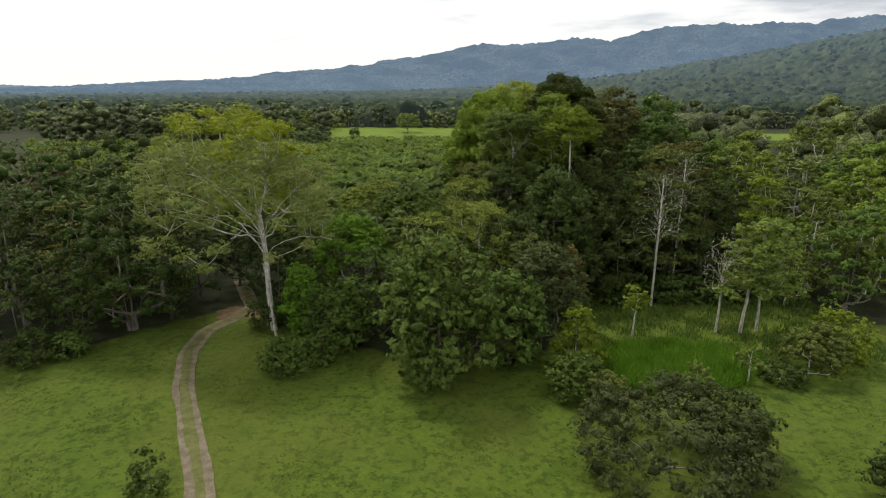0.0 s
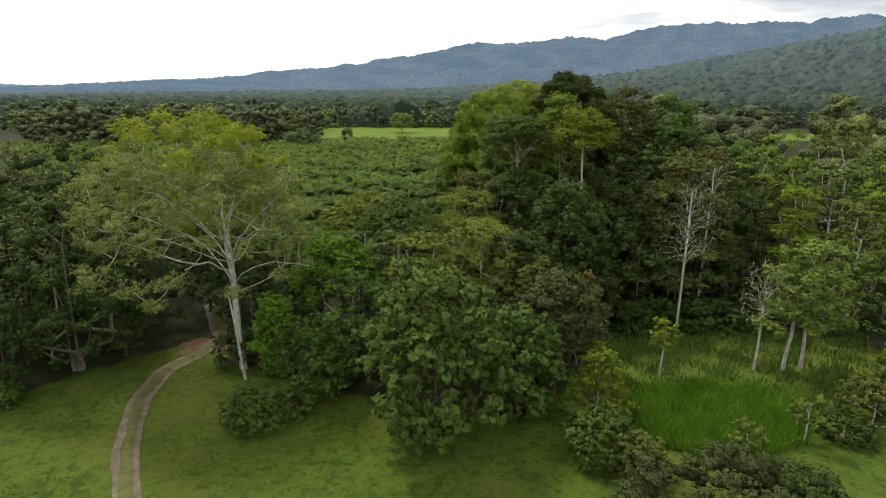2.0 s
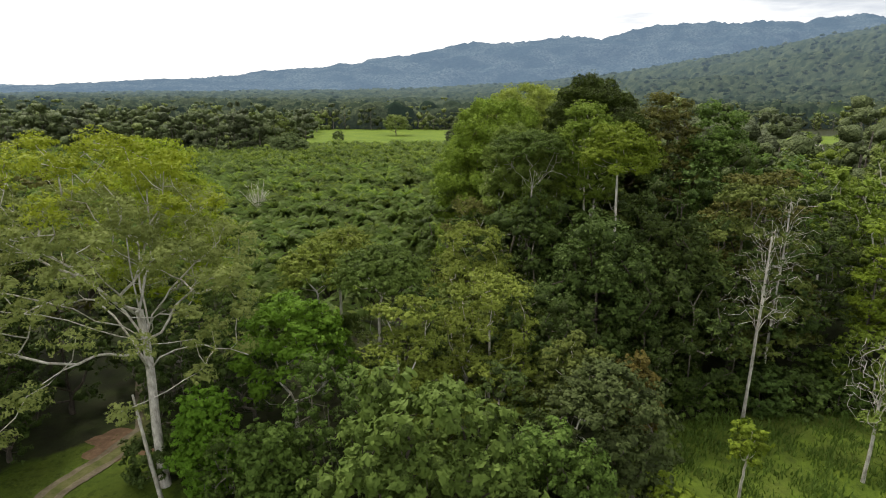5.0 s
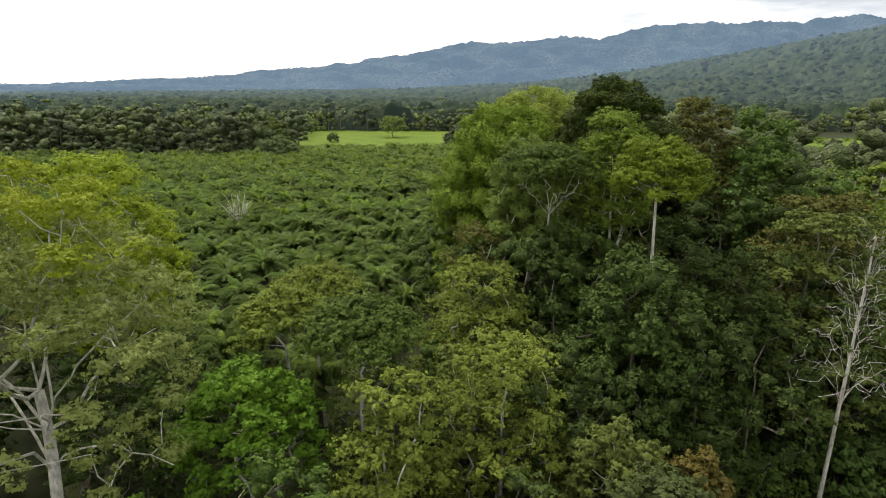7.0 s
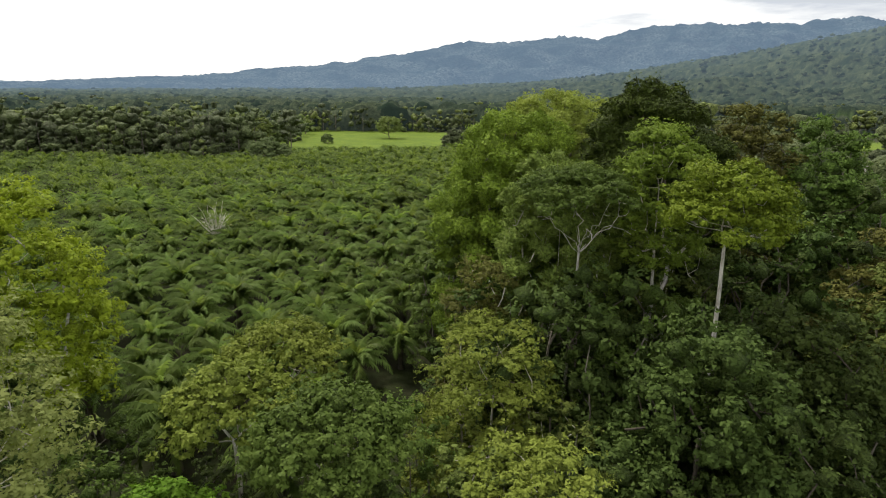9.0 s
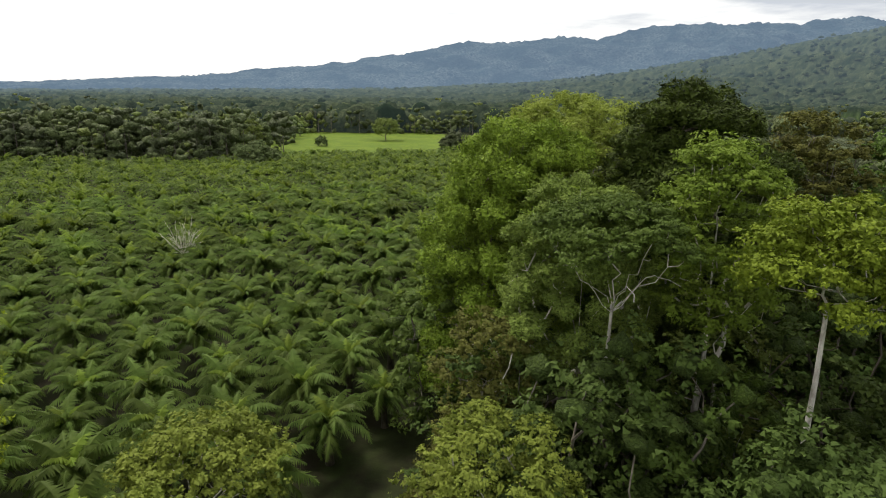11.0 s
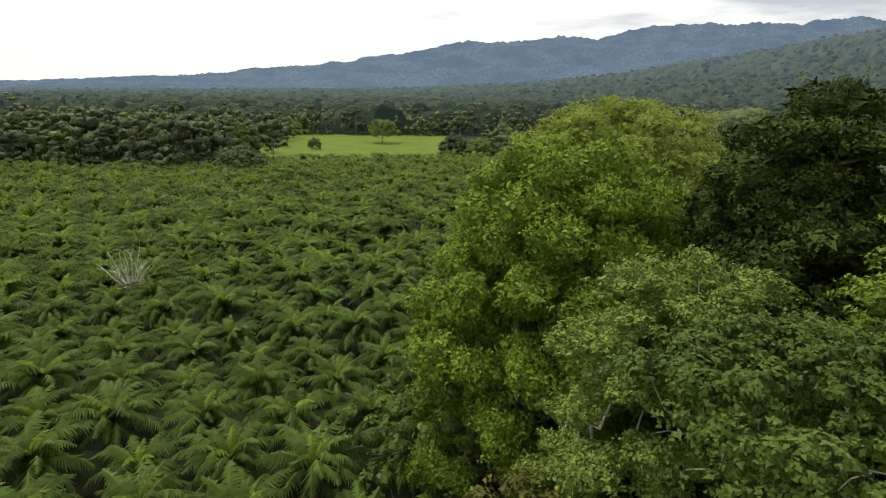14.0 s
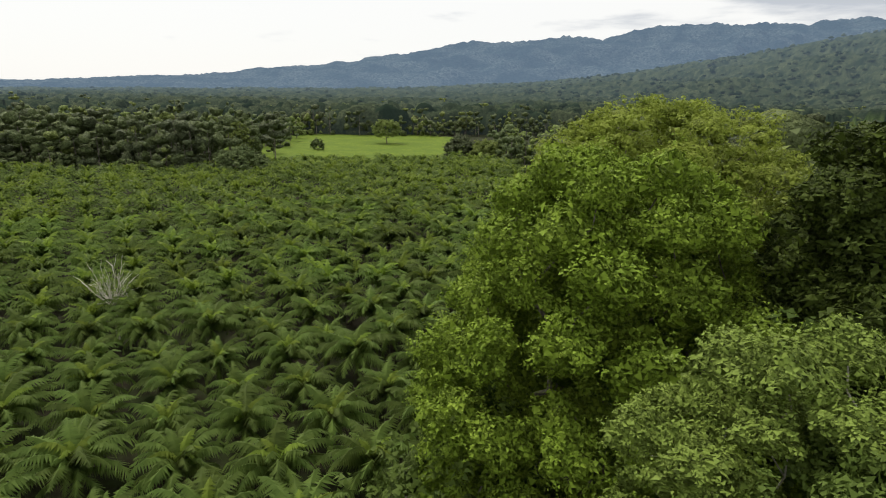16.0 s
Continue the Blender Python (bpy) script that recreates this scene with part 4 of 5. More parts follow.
def make_canopy():
    """The woods from the hay field to the mountains' foot: a closed canopy of rounded crowns, with clearings, over plain and hill."""
    rng = np.random.default_rng(90)
    pool = rng.random((256, 256, 5))
    rows = [575.0]
    while rows[-1] < 2830:
        rows.append(rows[-1] + max(2.9, (rows[-1] - 80) * (0.0068 if rows[-1] < 1000 else 0.011)))
    rows = np.array(rows)
    slope = np.linspace(-0.90, 0.94, 440)
    gx = slope[None] * rows[:, None] * 1.0
    gy = np.broadcast_to(rows[:, None], gx.shape) + 8 * np.sin(gx * 0.02) + 5 * np.sin(gx * 0.053 + 1)
    land = rise_of(gx, gy)
    best, tone = np.full(gx.shape, 2.0), np.full(gx.shape, 0.1)
    for step, tall in ((11.5, 15), (21.0, 13)):
        i0, j0 = np.floor(gx / step).astype(int), np.floor(gy / step).astype(int)
        for di in (-1, 0, 1):
            for dj in (-1, 0, 1):
                i, j = i0 + di, j0 + dj
                r = pool[(i + int(step)) % 256, j % 256]
                cx, cy = (i + 0.15 + 0.7 * r[..., 0]) * step, (j + 0.15 + 0.7 * r[..., 1]) * step
                stand_h = 7 + tall * r[..., 2] ** 2 + 4 * np.sin(cx * 0.012 + 2) * np.cos(cy * 0.01)
                wide = step * (0.55 + 0.42 * r[..., 3] ** 2)
                off = ((gx - cx) ** 2 + (gy - cy) ** 2) / wide ** 2
                h = np.where(off < 1.0, stand_h - wide * 0.8 * (1 - np.sqrt(np.clip(1 - off * 0.92, 0, 1))), 2.0)
                over = h > best
                best, tone = np.where(over, h, best), np.where(over, r[..., 4], tone)
    best += rng.normal(0, 0.8, best.shape)
    open_ground = (np.hypot((gx - 20) / 3.2, (gy - 930) / 1.3) < 62) | (np.hypot((gx - 330) / 2.4, (gy - 650) / 1.0) < 58)
    open_ground |= (np.sin(gx * 0.0061 + 1.2) + np.sin(gy * 0.0105 + gx * 0.002) > 1.72) & (gy < 1500)
    best = np.where(open_ground, 1.0 + 0.3 * rng.random(best.shape), best) + land
    best[0] = -0.5
    best[-1] -= 60
    n = len(slope)
    k = (np.arange(len(rows) - 1)[:, None] * n + np.arange(n - 1)[None]).ravel()
    quads = np.stack([k, k + 1, k + n + 1, k + n], 1)
    verts = [np.column_stack([gx.ravel(), gy.ravel(), best.ravel()])]
    tones, fields, total = [tone.ravel()], [open_ground.ravel() * 1.0], gx.size
    # rounded crowns that stand clear of their neighbours, thickest on the hill
    bv, bf = BALLS[2]
    bf = bf[bv[bf].mean(1)[:, 2] > -0.1]
    domes = []
    while len(domes) < 2500:
        y = 640 * (2750 / 640) ** rng.uniform(0, 1)
        b = rng.uniform(0.12, 0.88) if rng.uniform() < 0.6 else rng.uniform(-0.86, 0.88)
        x = b * y
        if math.hypot((x - 20) / 3.2, (y - 930) / 1.3) < 66 or math.hypot((x - 330) / 2.4, y - 650) < 62:
            continue
        r = rng.uniform(5.5, 10.5) * (0.8 + y / 4500)
        hubs = unit(rng.normal(0, 1, (5, 3)) + (0, 0, 0.4))
        off = bv * (lobed(bv, hubs, 0.4) * (1 + rng.normal(0, 0.08, len(bv))))[:, None] * r * np.array((1, 1, rng.uniform(0.7, 1.05)))
        verts.append(off + (x, y, float(rise_of(x, y)) + rng.uniform(8, 17)))
        domes.append(bf + total)
        tones.append(np.full(len(bv), rng.uniform(0, 1) ** 1.4))
        fields.append(np.zeros(len(bv)))
        total += len(bv)
    verts = np.concatenate(verts)
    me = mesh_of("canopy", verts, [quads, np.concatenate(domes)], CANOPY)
    layer = me.color_attributes.new("crown_tone_haze", "FLOAT_COLOR", "POINT")
    # share of the painted haze, growing with distance from the origin
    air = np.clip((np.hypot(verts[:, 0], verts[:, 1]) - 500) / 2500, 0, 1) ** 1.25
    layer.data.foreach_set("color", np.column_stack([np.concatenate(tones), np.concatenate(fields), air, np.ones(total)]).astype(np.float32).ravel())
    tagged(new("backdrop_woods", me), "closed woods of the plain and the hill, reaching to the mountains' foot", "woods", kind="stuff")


make_canopy()

# ---------- the wood's trees ----------
# name, label, leaves, bark, seed, x, y, height, radius, crown base, trunk radius, clumps, leaves a clump, clump radius, leaf, more
BIG = [
    ("rain_tree", "great spreading tree with pale bare limbs and yellow-green top", LEAF_SPREAD, BARK_PALE, 1, -23.7, 70.2, 30.0, 13.0, 13.0, 0.40, 185, 330, 2.1, 0.25,
     dict(shape="broad", flat=0.5, lean=(-3.8, 6.6), shift=(-1.6, -3.0), fork=15.0, low=4, bend=0.06, mains=13, dense=1.3, broad=1.0, thin=0.46, thick=0.12, lumps=6, core=0.0, spray=(0.35, 1.15), top_leaves=(25.0, LEAF_GOLD), least=0.04)),
    ("broadleaf_tree", "dense low-branched tree with large drooping green leaves at the pasture's edge", LEAF_BROAD, BARK_DARK, 2, -0.6, 57.5, 17.3, 7.6, 1.0, 0.4, 85, 150, 1.8, 0.5,
     dict(shape="column", flat=0.85, droop=0.75, narrow=0.5, kite=True, thick=0.12)),
    ("white_trunk_tree", "tall tree with a pale straight trunk and sparse bright crown", LEAF_YELLOW, BARK_PALE, 3, 21.3, 92.6, 30, 4.6, 25.6, 0.22, 40, 330, 1.7, 0.18,
     dict(shape="umbrella", flat=0.5, fork=24.5, lean=(-0.2, 0.5), thick=0.09, core=0.4, dense=2.0)),
    ("fan_tree", "yellow-green tree whose pale limbs fan out from one fork", LEAF_MID, BARK_PALE, 4, 11.7, 99.1, 28.6, 5.3, 26.2, 0.17, 44, 430, 1.3, 0.16,
     dict(shape="umbrella", flat=0.5, fork=21.3, mains=8, bend=0.05, thick=0.08, lean=(0.3, 0.2))),
    ("pale_crowned_tree", "tree with a rounded pale green crown and thin grey limbs", LEAF_SOFT, BARK_PALE, 5, 11.4, 105.4, 29.6, 6.4, 13, 0.4, 120, 420, 1.4, 0.12,
     dict(flat=0.65, fork=14, thick=0.12, core=0.5, spray=(0.7, 1.15), dense=1.0, broad=1.05, shell=4)),
    ("domed_tree", "dense domed tree with billowing bright green foliage", LEAF_BILLOW, BARK_GREY, 6, 9.9, 120.0, 32.0, 10.6, 6, 0.6, 140, 440, 2.15, 0.15,
     dict(shape="broad", flat=0.9, thick=0.15, lumps=11, core=0.62, spray=(0.78, 1.08), dense=1.0, broad=1.1, shell=4)),
    ("dark_dome_tree", "huge dark green domed tree with close glossy leaves", LEAF_GLOSSY, BARK_DARK, 7, 24.4, 116.0, 35.4, 10.0, 7, 0.8, 130, 300, 2.5, 0.22,
     dict(shape="broad", flat=0.75, thick=0.2, lumps=12, core=0.62, spray=(0.78, 1.08), dense=1.0, broad=1.0, shell=4)),
    ("feathery_tree", "wide flat-topped tree with feathery pale yellow-green leaves", LEAF_FEATHER, BARK_GREY, 8, 17.0, 132, 34.6, 10.2, 24, 0.5, 150, 320, 1.9, 0.19,
     dict(shape="broad", flat=0.6, fork=18, thick=0.12, core=0.5, spray=(0.5, 1.15), dense=1.8, broad=1.1)),
    ("layered_tree", "feathery yellow-green tree in level tiers of foliage", LEAF_LIME, BARK_PALE, 9, 4.4, 91.6, 20.6, 7.2, 4, 0.3, 90, 330, 1.8, 0.2,
     dict(shape="tiers", flat=0.45, thick=0.1, core=0.4, fine_mass=1, spray=(0.45, 1.15), dense=1.5)),
    ("layered_tree", "yellowish tree with level feathery branches", LEAF_LIME, BARK_PALE, 10, 5.0, 78.2, 18.7, 7.4, 2.5, 0.3, 95, 330, 1.7, 0.2,
     dict(shape="tiers", flat=0.45, thick=0.1, core=0.4, fine_mass=1, spray=(0.45, 1.15))),
    ("layered_tree", "olive-yellow tree with level feathery branches", LEAF_LIME, BARK_PALE, 38, -2.8, 73.4, 18.2, 5.4, 2.5, 0.26, 70, 330, 1.6, 0.2,
     dict(shape="tiers", flat=0.45, thick=0.1, core=0.4, spray=(0.45, 1.15))),
    ("layered_tree", "olive tree with level branches under the dark domed one", LEAF_OLIVE, BARK_PALE, 39, 22.6, 104.6, 23.4, 6.8, 6, 0.3, 80, 290, 1.7, 0.2,
     dict(shape="tiers", flat=0.45, thick=0.1, core=0.4, spray=(0.45, 1.15))),
    ("pale_limbed_tree", "slender pale-limbed tree with a thin green crown", LEAF_LIME, BARK_PALE, 11, -12.8, 85.8, 18.0, 4.0, 14.5, 0.2, 34, 240, 1.6, 0.24,
     dict(shape="umbrella", flat=0.5, fork=11.5, thick=0.07)),
    ("pale_limbed_tree", "pale feathery tree at the plantation's near edge", LEAF_LIME, BARK_PALE, 40, -11.3, 92.6, 17.8, 4.4, 14.5, 0.2, 40, 260, 1.5, 0.2,
     dict(shape="umbrella", flat=0.45, fork=11, mains=6, thick=0.07, core=0.35)),
    ("pale_limbed_tree", "bright green tree with forked pale limbs", LEAF_VIVID, BARK_PALE, 12, -13.6, 77.0, 15.4, 5.6, 8, 0.2, 56, 300, 1.6, 0.26,
     dict(shape="umbrella", flat=0.55, fork=4, thick=0.07)),
    ("pale_limbed_tree", "rounded green tree on a forked pale trunk", LEAF_MID, BARK_PALE, 33, -5.6, 80.0, 19.0, 4.4, 16, 0.2, 42, 300, 1.6, 0.22,
     dict(shape="umbrella", flat=0.6, fork=13.0, thick=0.07)),
    ("brownish_tree", "tall brownish-olive tree beside the dark domed one", LEAF_BROWN, BARK_GREY, 35, 35.5, 117.0, 34.0, 6.8, 8, 0.4, 110, 250, 1.9, 0.26,
     dict(flat=0.6, core=0.55, thick=0.12)),
    ("rounded_tree", "tall round-crowned mid-green tree of the wood", LEAF_MID, BARK_GREY, 36, 43.0, 115.0, 32.6, 7.2, 6, 0.4, 110, 250, 2.0, 0.26,
     dict(flat=0.75, core=0.62, thick=0.12)),
    ("yellow_crowned_tree", "rounded yellow-green tree at the plantation's edge", LEAF_GOLD, BARK_PALE, 34, -33.0, 94.5, 28.6, 8.0, 9, 0.4, 95, 330, 2.0, 0.24,
     dict(flat=0.7, fork=9, thick=0.12, core=0.5, spray=(0.45, 1.15))),
    ("dark_tree", "dense deep green tree of the forest's inside", LEAF_DEEP, BARK_DARK, 13, 17.5, 86, 20.5, 7.4, 2, 0.4, 80, 290, 2.0, 0.28,
     dict(shape="column", flat=0.85)),
    ("dark_tree", "dense dark tree hung with climbers", LEAF_DARK, BARK_DARK, 14, 27, 90, 20, 7.0, 2, 0.4, 80, 290, 2.0, 0.28,
     dict(shape="column", flat=0.85)),
    ("rusty_tree", "brownish-olive tree with level feathery branches beside the palms", LEAF_BROWN, BARK_PALE, 15, 5.0, 103.2, 21.8, 6.2, 5, 0.3, 75, 290, 1.7, 0.2,
     dict(shape="tiers", flat=0.5, thick=0.1, core=0.4, fine_mass=1, spray=(0.45, 1.15))),
    ("layered_tree", "dark feathery tree with level branches", LEAF_BROWN, BARK_GREY, 16, 41, 98, 27.0, 9.5, 6, 0.5, 105, 250, 2.0, 0.3,
     dict(shape="tiers", flat=0.42, core=0.4, fine_mass=1, spray=(0.45, 1.15))),
    ("layered_tree", "dark feathery tree with level branches", LEAF_OLIVE, BARK_GREY, 17, 36.5, 91, 26, 8.5, 6, 0.45, 90, 250, 2.0, 0.3,
     dict(shape="tiers", flat=0.42, core=0.4, fine_mass=1, spray=(0.45, 1.15))),
    ("bare_topped_tree", "tall pale-trunked tree, nearly bare, with level twigs", LEAF_DARK, BARK_PALE, 18, 32.2, 79.8, 22.0, 4.0, 12, 0.17, 110, 30, 0.8, 0.2,
     dict(shape="tiers", flat=0.35, fork=20, low=3, mains=30, bare=0.5, lumps=4, core=0, least=0.018)),
    ("bare_topped_tree", "thin pale-trunked tree with few leaves", LEAF_DARK, BARK_PALE, 19, 38.2, 87, 24.0, 3.8, 15, 0.15, 60, 40, 0.8, 0.2,
     dict(shape="tiers", flat=0.4, fork=22, low=4, mains=20, bare=0.4, lumps=4, core=0, least=0.018)),
    ("bare_tree", "leafless grey tree with fine spreading twigs", LEAF_DARK, BARK_PALE, 20, 37.8, 70, 14.6, 3.2, 6.5, 0.16, 100, 6, 0.5, 0.25,
     dict(shape="dome", flat=0.8, fork=9, low=4, mains=14, bare=0.9, lumps=3, least=0.018)),
    ("feathery_tree", "white-trunked tree with a feathery pale green crown", LEAF_PALE, BARK_PALE, 21, 40.8, 69.3, 17.0, 4.2, 7.0, 0.22, 40, 220, 1.5, 0.26,
     dict(shape="tiers", flat=0.4, fork=7, core=0.4, fine_mass=1, spray=(0.45, 1.15))),
    ("feathery_tree", "white-trunked tree with a feathery pale green crown", LEAF_PALE, BARK_PALE, 22, 43.4, 70, 17.6, 4.4, 7.5, 0.2, 40, 220, 1.5, 0.26,
     dict(shape="tiers", flat=0.4, fork=7, core=0.4, fine_mass=1, spray=(0.45, 1.15))),
    ("grey_green_tree", "grey-green bushy tree at the wood's edge", LEAF_GREY, BARK_GREY, 23, 12.5, 65, 14.2, 5.8, 2, 0.26, 64, 220, 1.7, 0.26,
     dict(flat=0.6)),
    ("broadleaf_tree", "rounded mid-green tree at the wood's edge", LEAF_MID, BARK_DARK, 24, 8.0, 60.5, 11.5, 4.8, 0.8, 0.25, 48, 220, 1.6, 0.26,
     dict(shape="column", flat=0.85, droop=0.5)),
    ("sapling", "thin light green young tree at the wood's edge", LEAF_YELLOW, BARK_PALE, 25, 16.2, 59.6, 9.0, 3.4, 2.0, 0.12, 30, 220, 1.1, 0.26,
     dict(shape="tiers", flat=0.5, core=0.4, fine_mass=1, spray=(0.45, 1.15))),
    ("vine_clad_tree", "small tree smothered in bright green climbers", LEAF_VIVID, BARK_PALE, 26, -19.2, 69.2, 10.0, 3.0, 0.5, 0.16, 46, 220, 1.4, 0.26,
     dict(shape="column", flat=0.9)),
    ("broadleaf_tree", "small dark green tree beside the pale stems", LEAF_MID, BARK_GREY, 27, -12.2, 64.8, 9.8, 3.6, 0.8, 0.18, 44, 220, 1.4, 0.26,
     dict(shape="column", flat=0.85, droop=0.4)),
    ("rust_leaved_tree", "small tree with rust-coloured leaves", LEAF_RUST, BARK_GREY, 28, 17.0, 71, 12.2, 2.6, 5, 0.14, 26, 220, 1.1, 0.26, dict(flat=0.7)),
    ("grey_thorn_tree", "grey bushy tree with bare outer twigs", LEAF_OLIVE, BARK_DEAD, 29, 12.5, 72, 13.4, 4.8, 4, 0.2, 56, 220, 1.5, 0.26, dict(shape="umbrella", flat=0.5, bare=0.2)),
    ("feathery_tree", "yellow-green slender tree of the glade", LEAF_YELLOW, BARK_GREY, 30, 54, 92, 20.5, 4.4, 6, 0.2, 42, 220, 1.7, 0.26, dict(shape="tiers", flat=0.5, core=0.4, fine_mass=1, spray=(0.45, 1.15))),
    ("white_trunk_tree", "tall grey tree with a thin open crown", LEAF_PALE, BARK_PALE, 31, 83, 128, 28, 5.5, 19, 0.3, 42, 220, 1.5, 0.26, dict(shape="umbrella", flat=0.5, fork=16, bare=0.3)),
    ("bare_tree", "leafless grey tree with a dense head of fine twigs", LEAF_DARK, BARK_DEAD, 37, 85.5, 158.4, 23.5, 5.4, 15, 0.3, 170, 8, 0.5, 0.25,
     dict(shape="dome", flat=0.8, fork=12, bare=0.95, lumps=3, least=0.05)),
    ("grey_limbed_tree", "tall light green tree with open grey limbs", LEAF_BRIGHT, BARK_PALE, 32, 20.0, 101.8, 32.0, 5.0, 20, 0.3, 70, 230, 1.6, 0.19, dict(shape="column", flat=0.6, fork=16, thick=0.09, dense=2.0)),
]
for name, label, leaves, bark, seed, x, y, height, radius, base, trunk_r, clumps, per, clump_r, leaf, more in BIG:
    stand(make_tree(name, label, leaves, bark, 100 + seed, height, radius, base, trunk_r, clumps, per, clump_r, leaf, **more), x, y)

# trees that fill the wood, of nine kinds
FILL = [
    make_tree("forest_tree", "dark green tree of the close wood", LEAF_DARK, BARK_DARK, 201, 20, 6.4, 2.5, 0.35, 42, 106, 2.14, 0.31, shape="column", flat=0.8, core=0.52, dense=0.9, tuft=0.3),
    make_tree("forest_tree", "deep green round-crowned tree of the close wood", LEAF_DEEP, BARK_GREY, 202, 18, 6.8, 2.5, 0.35, 42, 106, 2.14, 0.31, flat=0.75, core=0.52, dense=0.9, tuft=0.3),
    make_tree("forest_tree", "dark tree with level tiers of leaves", LEAF_DARK, BARK_GREY, 203, 21, 7.0, 4, 0.35, 48, 106, 2.05, 0.31, shape="tiers", flat=0.45, core=0.4, spray=(0.5, 1.15), dense=0.9, tuft=0.3),
    make_tree("forest_tree", "mid-green tree of the close wood", LEAF_MID, BARK_GREY, 204, 17, 6.0, 2, 0.3, 40, 106, 1.95, 0.31, flat=0.75, core=0.52, dense=0.9, tuft=0.3),
    make_tree("forest_tree", "olive feathery tree of the wood", LEAF_OLIVE, BARK_PALE, 205, 18, 6.4, 4, 0.26, 44, 106, 1.95, 0.31, shape="tiers", flat=0.45, core=0.4, spray=(0.5, 1.15), dense=0.9, tuft=0.3),
    make_tree("forest_tree", "light green tree of the glade's far side", LEAF_BRIGHT, BARK_PALE, 206, 15, 5.4, 3, 0.22, 38, 106, 1.77, 0.31, flat=0.65, core=0.52, dense=0.9, tuft=0.3),
    make_tree("forest_tree", "brownish tree with level branches", LEAF_BROWN, BARK_GREY, 207, 19, 6.6, 5, 0.3, 44, 106, 1.95, 0.31, shape="tiers", flat=0.45, core=0.4, spray=(0.5, 1.15), dense=0.9, tuft=0.3),
]
DARK1, DARK2, DARK3, MIDG, OLIVE, LIGHT, RUSTY = FILL


def plant_fill():
    rng = np.random.default_rng(77)
    used = set()

    def put(kind, x, y, height):
        turn = rng.uniform(0, 360)
        size = height / {0: 20, 1: 18, 2: 21, 3: 17, 4: 18, 5: 15, 6: 19}[FILL.index(kind)]
        if kind.name in used:
            again(kind, x, y, turn, size)
        else:
            used.add(kind.name)
            stand(kind, x, y, 0, turn, size)

    # the wood's edge to the left of the track, and the wood behind it
    for x, y, h, kind in ((-39.5, 73.5, 12, DARK1), (-43.5, 69.5, 14, DARK2), (-47.5, 64.5, 13, DARK1), (-53, 62, 14, DARK2), (-60, 59.5, 15, DARK1), (-67, 57, 15, DARK2)):
        put(kind, x, y, h)
    for y, step in ((72, 8.0), (80, 8.0), (89, 8.5), (98, 9.0)):
        for x in np.arange(-44 - (y - 72) * 0.25, -112, -step):
            if x > -0.80 * (y + 3) - 9:
                put((DARK1, DARK2, DARK3, RUSTY, RUSTY)[rng.integers(5)], x + rng.normal(0, 1), y + rng.normal(0, 1.2), rng.uniform(21, 26.5) - (y < 76) * 3)
    for x, y, h, kind in ((-35, 89, 13, DARK1), (-29, 84, 13, DARK2), (-39, 82, 15, DARK1), (-25, 78, 12, DARK2), (-21, 83, 13, MIDG), (-19, 80.5, 11, DARK2), (-33, 95, 13, MIDG), (-24, 90, 12, MIDG),
                          (-14, 86, 12.5, DARK3), (-6, 84, 13.5, OLIVE), (-9, 70, 13, MIDG), (-5, 66, 13.5, DARK3), (5, 67, 14.5, DARK3), (-3, 79, 14, DARK1), (9, 80, 15, DARK2), (13, 78, 14, DARK1),
                          (9.0, 95.0, 21.0, DARK2), (13.5, 96.5, 21.0, DARK1), (9, 87, 15, OLIVE), (-1.5, 89, 14, MIDG), (22, 82, 16, DARK1), (28, 84, 16, DARK2), (17.5, 96, 20.5, MIDG), (26, 98, 21, DARK1), (14, 98, 19, DARK3), (5, 102, 20, DARK3), (12.0, 96.8, 20.0, DARK2),
                          (33, 92, 19, DARK1), (39, 91, 18, DARK2), (46, 94, 20, DARK3), (50, 100, 21, DARK1), (36, 108, 24, DARK2), (30, 104, 22, DARK1), (18, 116, 26, DARK1),
                          (44, 108, 26, DARK1), (33, 122, 28, DARK2), (42, 122, 27, DARK3), (52, 114, 25, MIDG), (3, 118, 21, MIDG), (8, 126, 22, DARK2), (22, 132, 25, OLIVE), (34, 136, 25, MIDG),
                          (46, 134, 24, OLIVE), (58, 126, 24, DARK2), (12, 140, 20, MIDG), (-16, 66, 8, MIDG), (2.5, 83, 15, OLIVE), (47, 84, 9, LIGHT), (53, 80, 10, LIGHT), (58, 88, 13, LIGHT)):
        put(kind, x, y, h)
    # light, open wood on the glade's far side
    for y, step in ((76, 8), (86, 8.5), (97, 9), (109, 9.5), (122, 10), (135, 11)):
        for x in np.arange(60 + (y > 110) * 4, min(70 + y * 0.85, 0.8 * y + 12), step):
            put((LIGHT, LIGHT, LIGHT, OLIVE, MIDG, DARK3)[rng.integers(6)], x + rng.normal(0, 1.5), y + rng.normal(0, 1.5), rng.uniform(13, 20) + (y > 95) * 6)


plant_fill()

